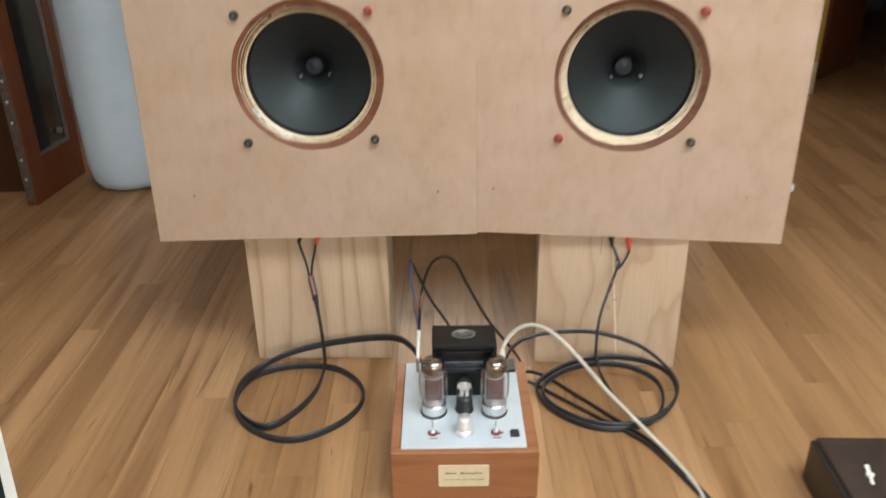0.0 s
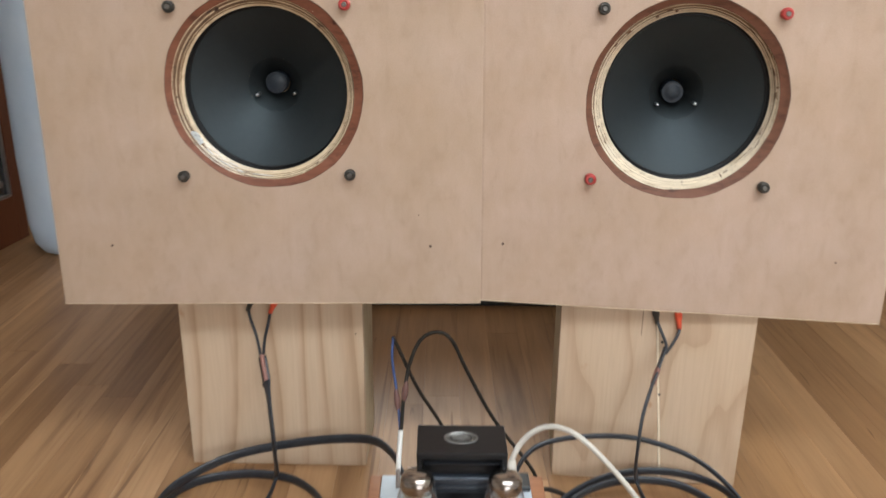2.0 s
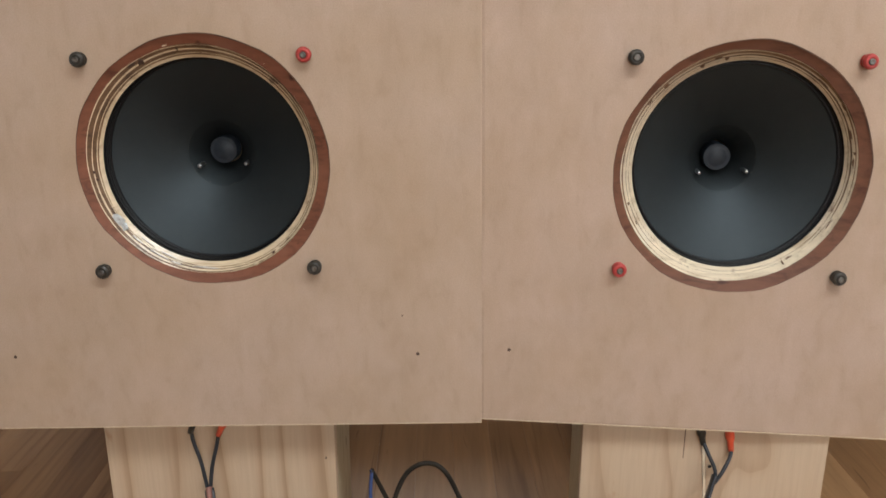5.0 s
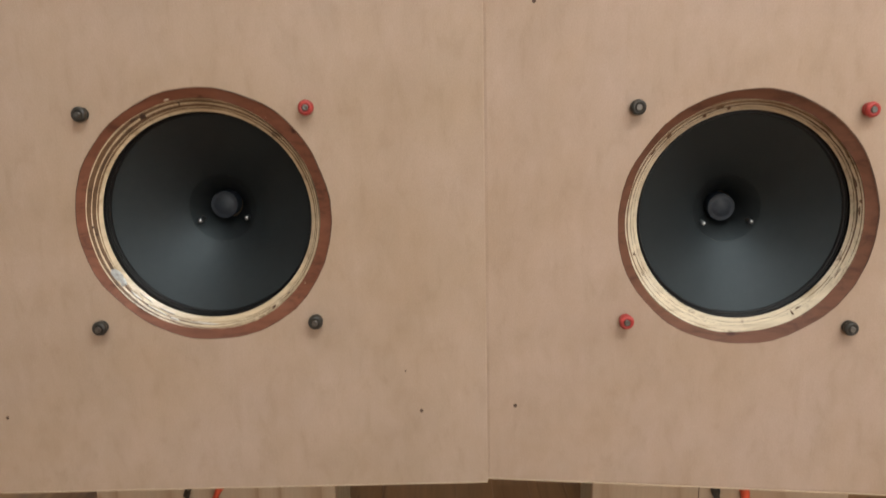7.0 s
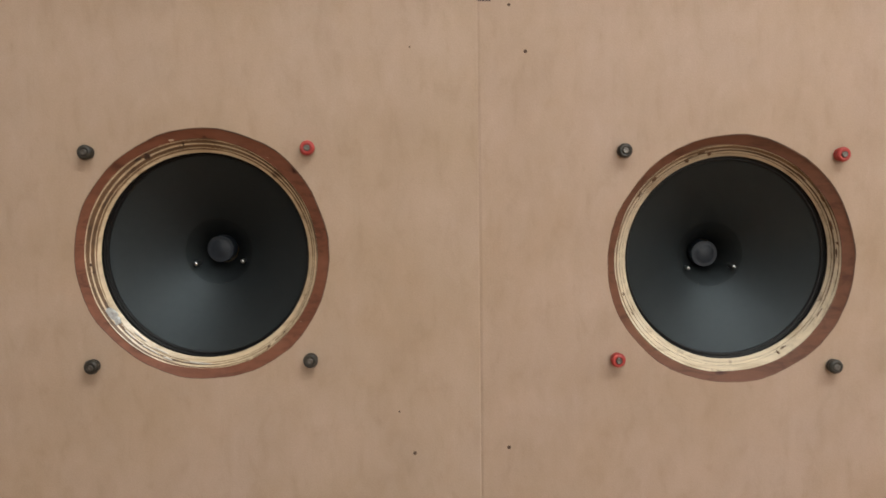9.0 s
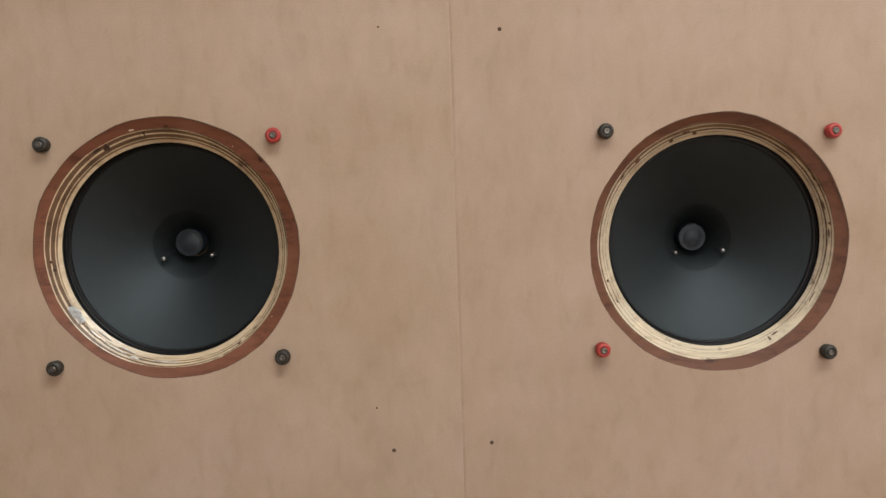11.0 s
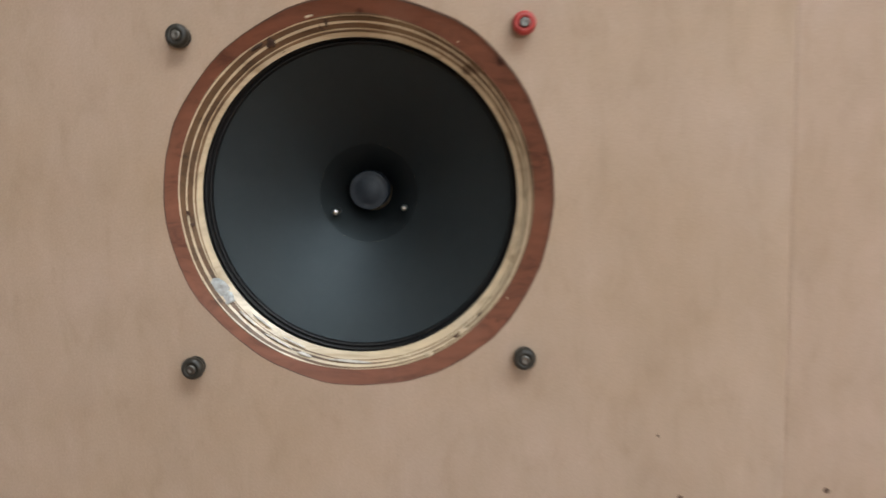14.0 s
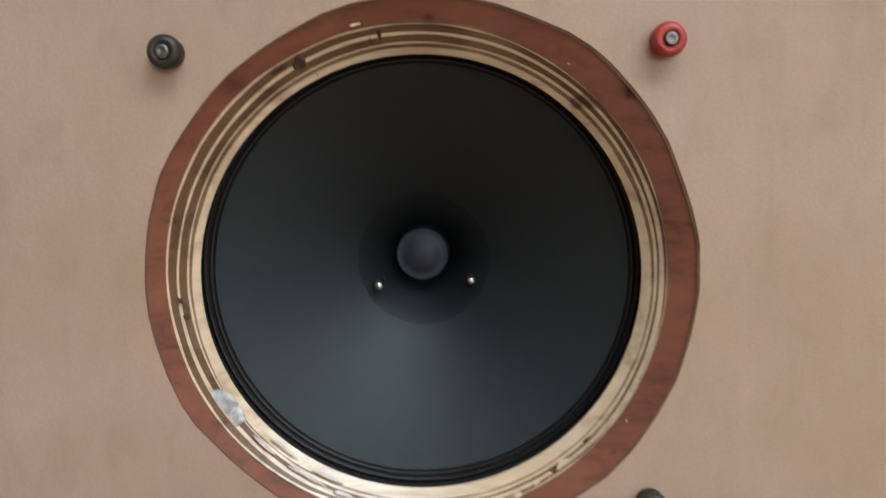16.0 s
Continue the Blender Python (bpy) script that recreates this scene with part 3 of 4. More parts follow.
    # bevelled rim: red face ply, then pale and dark plies down to the driver
    cx, cz, cr = cone_at
    red_in = rim(seed + 1, hr * 0.925, 0.0016)
    c0, c1 = (hx, hz), (hx + (cx - hx) * 0.4 - 0.003, hz + (cz - hz) * 0.4)
    part("red_ply", ring_band(c0, lambda a: edge(a) + 0.0002, 0.0006, c1, red_in, 0.0075, 144), face_ply, sp, "dark red-brown ply bared by the bevel", True)
    part("burnt_edge", ring_band(c0, lambda a: edge(a) + 0.0002, 0.0002, c0, lambda a: edge(a) - 0.0009 - 0.0009 * max(0.0, math.cos(a - 0.7)), 0.0006, 144), SCORCH, sp, "dark scorched line at the cut", True)
    # each band: its inner end as a share of the bevel, how much further it reaches towards the angle given, material
    prev, prev_c, prev_f = red_in, c1, lambda a: 0.0
    depth = lambda f: 0.0075 + (lip - 0.0075) * f
    for i, (f, reach, towards, mat) in enumerate(bands, 1):
        c = (c1[0] + (cx - c1[0]) * f, c1[1] + (cz - c1[1]) * f)
        wave = rim(seed + 3 * i, 0.0, 0.035, 0, (3, 5, 8, 13, 19, 27))
        share = lambda a, f=f, reach=reach, towards=towards, wave=wave, prev_f=prev_f: 1.0 if f == 1.0 else max(f + reach * math.cos(a - towards) + wave(a), prev_f(a) + 0.012)
        r = lambda a, share=share: hr * 0.925 * (1 - share(a)) + cr * share(a)
        part("dark_ply" if mat in (DARK_PLY, MID_PLY) else "pale_ply", ring_band(prev_c, prev, lambda a, p=prev_f: depth(p(a)), c, r, lambda a, p=share: depth(p(a)), 144), mat, sp, "", True)
        prev, prev_c, prev_f = r, c, share
    # driver: gasket, rolled surround, cone, neck, dust cap, rivets
    face = Matrix.Translation((cx, 0, cz)) @ pose(0, 0, 0, 90)
    sr = cr + 0.24 * (0.037 - lip) + 0.0012
    part("gasket", lathe([(cr + 0.004, -lip - 0.0004), (cr + 0.0002, -lip - 0.0004), (sr - 0.0006, -lip - 0.0016), (sr - 0.0006, -0.0325), (sr - 0.0016, -0.037)], 72, face), GASKET, sp, "", True)
    part("surround", lathe([(sr - 0.0014, -0.037), (sr - 0.002, -0.0345), (sr - 0.0034, -0.0334), (sr - 0.0046, -0.0350), (sr - 0.0051, -0.0361), (sr - 0.0057, -0.0348), (sr - 0.0070, -0.0338), (sr - 0.0082, -0.0352), (sr - 0.0088, -0.0370)], 72, face), SURROUND, sp, "doped black double-roll surround", True)
    ro, rn, yo, yn = sr - 0.0088, 0.043, -0.0370, -0.088
    flare = [(ro + (rn - ro) * t, yo + (yn - yo) * (0.80 * t + 0.20 * t * t)) for t in (k / 12 for k in range(13))]
    part("cone", lathe(flare, 72, face), CONE_PAPER, sp, "matt black paper cone", True)
    part("cone_neck", lathe([(rn, yn), (0.0395, yn - 0.0032), (0.035, yn - 0.0082), (0.0275, yn - 0.0190), (0.021, yn - 0.030), (0.0178, yn - 0.036)], 64, face), CONE_NECK_SHADED, sp, "neck of the cone, shade put into its colour", True)
    dx, dz = dome_at
    cap = Matrix.Translation((dx, 0, dz)) @ pose(0, 0, 0, 90)
    part("dust_cap", lathe([(0.0178, yn - 0.038), (0.0176, yn - 0.0155), (0.0172, yn - 0.0140), (0.0164, yn - 0.0136), (0.0155, yn - 0.0142), (0.011, yn - 0.0118), (0.006, yn - 0.0105), (0, yn - 0.0100)], 40, cap), DUST_CAP, sp, "small grey domed dust cap", True)
    for rx, rz, s in rivets:
        rv = Matrix.Translation((dx + rx, 0, dz + rz)) @ pose(0, 0, 0, 90)
        part("rivet", lathe([(0.0029 * s, yn - 0.016), (0.0029 * s, yn + 0.003), (0.0023 * s, yn + 0.0045), (0, yn + 0.005)], 14, rv), RIVET, sp, "bright lead-wire rivet", True)
    for x, z, red in posts:
        terminal_post(x, z, red, sp)
    for x, z, size in screws:
        hole_m = Matrix.Translation((x, 0, z)) @ pose(0, 0, 0, 90)
        part("nail_hole", lathe([(0.0024 * size, 0.0003), (0.0019 * size, 0.0007), (0, 0.0004)], 10, hole_m), NAIL_RUST, sp, "", True)
    return sp


LX, LY, LZ = -0.624, 1.797, 0.333
left = loudspeaker(
    pose(LX, LY, LZ, 0, 0, -0.83), [(0, -0.002), (0.6868, 0.010), (0.677, 0.695), (0.008, 0.684)],
    (-0.2725 - LX, 0.685 - LZ, 0.1502), (-0.2743 - LX, 0.6823 - LZ, 0.1250), (-0.2755 - LX, 0.684 - LZ), [(-0.028, -0.018, 1.0), (0.032, -0.015, 0.9)],
    [(-0.404 - LX, 0.806 - LZ, False), (-0.1465 - LX, 0.812 - LZ, True), (-0.405 - LX, 0.552 - LZ, False), (-0.1455 - LX, 0.558 - LZ, False)],
    [(-0.534 - LX, 0.4345 - LZ, 0.9), (-0.020 - LX, 0.4405 - LZ, 1.0), (-0.039 - LX, 0.4925 - LZ, 0.5), (-0.026 - LX, 0.931 - LZ, 0.5)], 11,
    "raw fibreboard loudspeaker with a black cone, standing on a pine block", 0.020,
    # ply lines are real; dark ones widen to the top left to carry shade
    [(0.012, 0.03, 0.5, DARK_PLY), (0.08, 0.0, 1.6, PALE_PLY), (0.24, 0.10, 2.5, DARK_PLY), (0.36, 0.06, 2.5, PALE_PLY), (0.52, 0.14, 2.4, DARK_PLY), (0.60, 0.10, 2.3, PALE_PLY), (0.69, 0.13, 2.0, MID_PLY), (1.0, 0, 0, PALE_PLY)], 0.0015, FIBREBOARD, RED_PLY)
RX, RY, RZ = 0.0626, 1.7876, 0.350
right = loudspeaker(
    pose(RX, RY, RZ, 0, 0, -2.29), [(0, -0.002), (0.649, -0.028), (0.645, 0.680), (-0.0100, 0.690)],
    (0.3647 - RX, 0.6779 - RZ, 0.1511), (0.3677 - RX, 0.6782 - RZ, 0.1268), (0.365 - RX, 0.6775 - RZ), [(-0.026, -0.018, 0.8), (0.034, -0.016, 0.9)],
    [(0.230 - RX, 0.810 - RZ, False), (0.491 - RX, 0.806 - RZ, True), (0.227 - RX, 0.557 - RZ, True), (0.4925 - RX, 0.549 - RZ, False)],
    [(0.096 - RX, 0.4465 - RZ, 1.0), (0.111 - RX, 0.927 - RZ, 1.0), (0.091 - RX, 0.981 - RZ, 0.8), (0.624 - RX, 0.427 - RZ, 0.7)], 29,
    "raw fibreboard loudspeaker with two red terminals, standing on a pine block", 0.027,
    # here too the brown ply widens upward, with the upper rim's shade in it
    [(0.02, 0.03, 0.9, DARK_PLY), (0.14, -0.05, 1.9, CREAM_PLY), (0.24, 0.08, 1.7, MID_PLY), (0.46, 0.04, -1.2, CREAM_PLY), (0.52, 0.05, 0.6, DARK_PLY), (0.70, 0.0, 0, CREAM_PLY), (0.73, 0.02, 0.6, MID_PLY), (1.0, 0, 0, CREAM_PLY)], 0.0038, FIBREBOARD_PINKER, BROWN_PLY)

# printed stamps at the top corner of each board: dark frame, grey middle, a bar below
for sp, x0, x1, z0 in ((right, -0.0092, 0.0375, 0.6405), (left, 0.0370, 0.0620, 0.6520)):
    st = part("stamp", box(x0, x1, -0.0006, 0.0, z0, z0 + 0.0135), BLACK_PAINT, sp, "dark printed stamp with a grey middle")
    part("stamp_middle", box(x0 + 0.0015, x1 - 0.007, -0.0011, -0.0006, z0 + 0.004, z0 + 0.0098), STAMP_GREY, st)
    part("stamp_bar", box(x0, x0 + 0.016, -0.0006, 0.0, z0 - 0.0056, z0 - 0.0036), CABLE_BROWN, st)


def rim_mark(sp, name, hole, cone_at, lip, angle, r, size, mat, label, rough=0.0011):
    """A chip or a knot lying on the bevelled rim at an angle and radius."""
    k = (hole[2] * 0.925 - r) / (hole[2] * 0.925 - cone_at[2])
    y = 0.0075 + (lip - 0.0075) * max(k, 0.0) if k > 0 else 0.0075 + 0.0069 * k * (hole[2] * 0.925 - cone_at[2]) / (hole[2] * 0.075)
    bm = bmesh.new()
    m = Matrix.Translation((hole[0] + r * math.cos(angle), y - 0.0002, hole[1] + r * math.sin(angle))) @ Matrix.Rotation(-angle, 4, "Y") @ Matrix.Rotation(radians(-38), 4, "Z")
    bmesh.ops.create_icosphere(bm, subdivisions=2, radius=1.0, matrix=m @ Matrix.Diagonal((size[0] * 0.75, 0.0006, size[1] * 0.75, 1.0)))
    for v in bm.verts:
        v.co += noise.noise_vector(v.co * 420.0) * rough
    part(name, bm, mat, sp, label, True)


HOLE_L, CONE_L = (-0.2725 - LX, 0.685 - LZ, 0.1502), (-0.2743 - LX, 0.6823 - LZ, 0.1250)
HOLE_R, CONE_R = (0.3647 - RX, 0.6779 - RZ, 0.1511), (0.3677 - RX, 0.6782 - RZ, 0.1268)
for ang, r, a, b in ((1.83, 0.1405, 0.002, 0.004), (0.98, 0.1395, 0.0012, 0.009), (-0.74, 0.1375, 0.002, 0.004), (-0.62, 0.1400, 0.0022, 0.005), (-1.07, 0.1365, 0.0018, 0.004)):
    rim_mark(left, "chip", HOLE_L, CONE_L, 0.020, ang, r, (a, b), PALE_PLY, "pale splintered chip")
for ang, r, a, b in ((1.78, 0.1326, 0.005, 0.0022), (2.10, 0.1345, 0.003, 0.003), (0.39, 0.1360, 0.003, 0.0026), (0.38, 0.1262, 0.0015, 0.0018), (-3.05, 0.1365, 0.002, 0.003), (-2.98, 0.1345, 0.003, 0.0022), (2.04, 0.1262, 0.0016, 0.003)):
    rim_mark(left, "knot", HOLE_L, CONE_L, 0.020, ang, r, (a, b), BURNT, "dark void in the ply")
for ang, r, a, b in ((1.98, 0.1330, 0.0075, 0.0030), (1.76, 0.1325, 0.0060, 0.0035), (1.84, 0.1352, 0.0020, 0.0070), (2.33, 0.1350, 0.0040, 0.0050), (2.52, 0.1362, 0.0020, 0.0060), (0.15, 0.1372, 0.0050, 0.0030), (0.06, 0.1350, 0.0016, 0.0090),
                     (0.32, 0.1345, 0.0016, 0.0100), (0.58, 0.1362, 0.0020, 0.0080), (0.86, 0.1345, 0.0014, 0.0110), (-1.05, 0.1355, 0.0080, 0.0018), (-0.98, 0.1330, 0.0016, 0.0060), (-0.52, 0.1345, 0.0014, 0.0100), (-2.82, 0.1352, 0.0028, 0.0026), (-2.62, 0.1345, 0.0012, 0.0050)):
    rim_mark(right, "knot", HOLE_R, CONE_R, 0.027, ang, r, (a, b), KNOT, "dark void in the ply")
for ang, r, a, b in ((-2.33, 0.1345, 0.0014, 0.012), (-2.25, 0.1300, 0.0012, 0.014), (-2.10, 0.1350, 0.0012, 0.018), (-2.02, 0.1312, 0.0014, 0.014), (-1.93, 0.1358, 0.0020, 0.008), (-1.66, 0.1338, 0.0016, 0.024)):
    rim_mark(left, "glue_smear", HOLE_L, CONE_L, 0.020, ang, r, (a, b), GLUE_FILM, "milky smear of old glue", 0.0004)
for ang, r, a, b in ((-0.86, 0.1372, 0.0028, 0.0065), (-0.93, 0.1345, 0.0020, 0.0060), (-0.70, 0.1350, 0.0024, 0.0070), (-1.18, 0.1378, 0.0022, 0.0060)):
    rim_mark(left, "chip", HOLE_L, CONE_L, 0.020, ang, r, (a, b), PALE_PLY, "pale splintered chip")
for ang, r, a, b in ((-0.80, 0.1330, 0.0014, 0.0050), (-0.99, 0.1352, 0.0012, 0.0040), (1.75, 0.1345, 0.0075, 0.0034), (2.08, 0.1350, 0.0065, 0.0036), (2.16, 0.1372, 0.0024, 0.0070), (1.25, 0.1320, 0.0016, 0.012)):
    rim_mark(left, "knot", HOLE_L, CONE_L, 0.020, ang, r, (a, b), BURNT, "dark void in the ply")
# clear glue drop on the rim of the first loudspeaker
for gx, gz, gr in ((0, 0, 0.0080), (0.007, -0.008, 0.0055)):
    bm = bmesh.new()
    bmesh.ops.create_icosphere(bm, subdivisions=2, radius=gr, matrix=Matrix.LocRotScale((-0.3885 - LX + gx, 0.0125, 0.612 - LZ + gz), None, (1.2, 0.22, 1.05)))
    for v in bm.verts:
        v.co += noise.noise_vector(v.co * 180.0) * 0.0028
    part("glue_drop", bm, GLUE, left, "hardened clear glue on the rim", True)


# ---- pine blocks ----
def pine_block(m, width, height, boards, mat, label, lean=0.0):
    blk = empty("pine_block", m, label, "wood block", "pine blocks")
    for x0, x1 in boards:
        bm = box(x0, x1, 0, 0.019, 0, height, 0.0012, 1)
        for v in bm.verts:
            if 0.02 < v.co.x < width - 0.02:
                v.co.x += lean * (1 - v.co.z / height)
        part("front_board", bm, mat, blk)
    part("side_board", box(0.0, 0.018, 0.0192, 0.15, 0, height, 0.001, 1), PINE_SIDE, blk, "greyish weathered side board")
    part("side_board", box(width - 0.018, width, 0.0192, 0.15, 0, height, 0.001, 1), PINE_SIDE, blk, "greyish weathered side board")
    part("back_board", box(0.018, width - 0.018, 0.132, 0.15, 0, height), PINE_SIDE, blk)
    part("top_board", box(0.018, width - 0.018, 0.0192, 0.132, height - 0.018, height), PINE_SIDE, blk)
    return blk


blk = pine_block(pose(-0.453, 1.837, 0, 0, 0, -1.1), 0.317, 0.333, [(0, 0.317)], PINE, "pale pine block with upright brown grain on the floor")
part("nail_hole", lathe([(0.0022, 0.0004), (0.0016, 0.0008), (0, 0.0005)], 10, Matrix.Translation((0.138, 0, 0.215)) @ pose(0, 0, 0, 90)), GASKET, blk)
part("nail_hole", lathe([(0.0014, 0.0004), (0, 0.0006)], 8, Matrix.Translation((0.304, 0, 0.265)) @ pose(0, 0, 0, 90)), GASKET, blk)
blk = pine_block(pose(0.200, 1.808, 0, 0, 0, -5.4), 0.321, 0.331, [(0, 0.1562), (0.1591, 0.321)], PINE_FIGURED, "pale pine block of two boards with a glued joint", 0.034)
bm = box(0.1560, 0.1593, -0.0006, 0.004, 0, 0.3305)
for v in bm.verts:
    v.co.x += 0.034 * (1 - v.co.z / 0.331)
part("glue_line", bm, GLUE_LINE, blk, "cream glue line between the boards")
part("crack", box(0.1347, 0.1356, -0.0003, 0.003, 0.284, 0.3308), BURNT, blk, "thin drying crack")
for hx, hz in ((0.171, 0.273), (0.175, 0.174)):
    part("nail_hole", lathe([(0.0026, 0.0004), (0.0018, 0.0008), (0, 0.0005)], 10, Matrix.Translation((hx, 0, hz)) @ pose(0, 0, 0, 90)), GASKET, blk)


# ---- valve amplifier ----
amp = empty("valve_amplifier", pose(-0.110, 1.349, 0), "cherry wood valve amplifier with a pale alloy top plate", "amplifier")
W, DEP, TOP = 0.268, 0.290, 0.113
part("case_front", box(0, W, 0, 0.016, 0.005, TOP, 0.0035, 3), CHERRY, amp)
part("case_side", box(0, 0.018, 0.0162, DEP, 0.005, TOP, 0.002), CHERRY, amp)
part("case_side", box(W - 0.021, W, 0.0162, DEP, 0.005, TOP, 0.002), CHERRY, amp)
part("case_back", box(0.0182, W - 0.0212, DEP - 0.014, DEP, 0.005, TOP, 0.002), CHERRY, amp)
for fx, fy in ((0.03, 0.03), (W - 0.03, 0.03), (0.03, DEP - 0.03), (W - 0.03, DEP - 0.03)):
    part("foot", lathe([(0, 0), (0.011, 0), (0.012, 0.002), (0.012, 0.0055), (0, 0.0055)], 16, Matrix.Translation((fx, fy, 0))), BAKELITE, amp)
part("top_plate", box(0.0188, W - 0.0216, 0.0110, DEP - 0.0055, TOP - 0.002, TOP + 0.0035, 0.0008, 1), PLATE, amp, "pale blue-white alloy plate")
PZ = TOP + 0.0035
bm = bmesh.new()
corner = [(sx * 0.0425 + 0.132 + 0.0035 * math.cos(a), sz * 0.0205 + 0.061 + 0.0035 * math.sin(a)) for sx, sz, q in ((1, 1, 0), (-1, 1, 1), (-1, -1, 2), (1, -1, 3)) for a in (radians(90 * q + 18 * k) for k in range(6))]
plate_front = bm.faces.new([bm.verts.new((x, 0.0, z)) for x, z in corner])
for v in bmesh.ops.extrude_face_region(bm, geom=[plate_front])["geom"]:
    if isinstance(v, bmesh.types.BMVert):
        v.co.y = -0.002
bmesh.ops.recalc_face_normals(bm, faces=bm.faces)
plate_badge = part("name_plate", bm, BRASS_LABEL, amp, "cream metal name plate with worn writing")
for x0, x1, z, h in ((0.099, 0.104, 0.0662, 0.0034), (0.105, 0.112, 0.0668, 0.0019), (0.113, 0.119, 0.0664, 0.0024), (0.126, 0.132, 0.0662, 0.0036), (0.133, 0.142, 0.0668, 0.0019), (0.143, 0.151, 0.0660, 0.0028), (0.152, 0.157, 0.0668, 0.0030), (0.158, 0.165, 0.0668, 0.0018),
                     (0.095, 0.106, 0.0525, 0.0012), (0.109, 0.116, 0.0525, 0.0012), (0.119, 0.124, 0.0525, 0.0012), (0.128, 0.138, 0.0525, 0.0012), (0.140, 0.154, 0.0525, 0.0012), (0.157, 0.169, 0.0525, 0.0012)):
    part("writing_bar", box(x0, x1, -0.0026, -0.002, z, z + h), INK, plate_badge)


def power_valve(x, y):
    base_m = Matrix.Translation((x, y, PZ))
    v = part("power_valve", lathe([(0, 0), (0.0252, 0), (0.0252, 0.003), (0.0235, 0.0045), (0, 0.0045)], 36, base_m), BAKELITE, amp, "large glass power valve with chromed base", True)
    part("valve_base", lathe([(0.0232, 0.0045), (0.0235, 0.006), (0.0230, 0.0205), (0.0235, 0.022), (0.0225, 0.0235), (0.020, 0.0245)], 40, base_m), CHROME, v, "chromed metal valve base", True)
    part("glass_bulb", lathe([(0.020, 0.0245), (0.0240, 0.031), (0.0268, 0.042), (0.0275, 0.057), (0.0275, 0.075), (0.0264, 0.086), (0.0236, 0.094), (0.0226, 0.0975), (0.0232, 0.103), (0.0228, 0.110), (0.0192, 0.117), (0.0118, 0.121), (0, 0.1225)], 40, base_m), VALVE_GLASS, v, "clear glass bulb", True)
    part("getter_cap", lathe([(0.0216, 0.0960), (0.0222, 0.103), (0.0218, 0.1095), (0.0183, 0.1162), (0.0112, 0.1200), (0, 0.1214)], 40, base_m), GETTER, v, "brown-silver getter mirror", True)
    part("anode", box(x - 0.0155, x + 0.0155, y - 0.009, y + 0.009, PZ + 0.034, PZ + 0.083, 0.003), ANODE, v, "reddish grey anode plates")
    part("mica_disc", lathe([(0, 0.0845), (0.0185, 0.0845), (0.0185, 0.0858), (0, 0.0858)], 24, base_m), MICA, v)
    part("stem_press", lathe([(0.0195, 0.0250), (0.0150, 0.0275), (0.0120, 0.0325), (0, 0.0330)], 24, base_m), STEM, v, "pale glass stem inside the bulb", True)
    for sx in (-0.0172, 0.0172):
        part("support_rod", lathe([(0.0010, 0.026), (0.0010, 0.097)], 8, Matrix.Translation((x + sx, y, PZ))), RIVET, v, "", True)


power_valve(0.0785, 0.116)
power_valve(0.1935, 0.115)
# small driver valve
sm = Matrix.Translation((0.1365, 0.122, PZ))
sv = part("driver_valve", lathe([(0, 0), (0.0180, 0), (0.0180, 0.004), (0.0158, 0.006), (0.0158, 0.027), (0.0150, 0.0285), (0.0, 0.0285)], 32, sm), BAKELITE, amp, "small glass valve with black base", True)
part("glass_bulb", lathe([(0.0142, 0.0285), (0.0153, 0.033), (0.0155, 0.055), (0.0138, 0.063), (0.0088, 0.069), (0, 0.071)], 32, sm), VALVE_GLASS, sv, "clear glass bulb", True)
part("mica_disc", lathe([(0, 0.053), (0.0132, 0.053), (0.0132, 0.0542), (0, 0.0542)], 24, sm), MICA, sv)
for ax0, ax1 in ((-0.0088, -0.0011), (0.0011, 0.0088)):
    part("anode", box(0.1365 + ax0, 0.1365 + ax1, 0.122 - 0.006, 0.122 + 0.006, PZ + 0.033, PZ + 0.052, 0.0015, 1), ALLOY, sv)
# volume knob
part("volume_knob", lathe([(0, 0), (0.0172, 0), (0.0176, 0.0015), (0.0172, 0.0075), (0.0160, 0.0090), (0.0130, 0.0100), (0.0126, 0.0112), (0.0124, 0.034), (0.0114, 0.0355), (0, 0.0355)], 40, Matrix.Translation((0.1345, 0.052, PZ))), ALLOY, amp, "turned alloy volume knob", True)
# toggle switches with red printed marks
for sx in (0.0765, 0.1925):
    tg = part("toggle_switch", lathe([(0, 0), (0.005, 0), (0.005, 0.003), (0.0033, 0.004), (0.003, 0.008), (0, 0.008)], 16, Matrix.Translation((sx, 0.054, PZ))), ALLOY, amp, "small chromed toggle switch")
    part("lever", lathe([(0.0014, 0.007), (0.0020, 0.022), (0.0015, 0.024), (0, 0.0245)], 12, Matrix.Translation((sx, 0.054, PZ)) @ pose(0, 0, 0, -14)), CHROME, tg, "", True)
    part("red_mark", lathe([(0, 0.0002), (0.0095, 0.0002), (0.0095, 0.0007), (0, 0.0007)], 24, Matrix.Translation((sx, 0.051, PZ))), DIAL_RED, tg, "dark red printed dial")
    part("red_mark", box(sx + 0.0075, sx + 0.014, 0.0485, 0.053, PZ, PZ + 0.0006), DIAL_RED, tg)
    part("writing_bar", box(sx - 0.006, sx + 0.009, 0.0345, 0.0368, PZ, PZ + 0.0006), INK, tg)
# rocker switch
rk = part("rocker_switch", box(0.2185, 0.2355, 0.0365, 0.0545, PZ, PZ + 0.0035, 0.001, 1), BAKELITE, amp, "black square rocker switch")
part("rocker", box(0.2203, 0.2337, 0.0385, 0.0525, PZ + 0.0035, PZ + 0.007, 0.0015, 1), BAKELITE, rk)
# mains socket by the back edge
part("mains_socket", box(0.226, 0.245, 0.243, 0.280, PZ, PZ + 0.010, 0.0015, 1), BAKELITE, amp, "black socket housing")
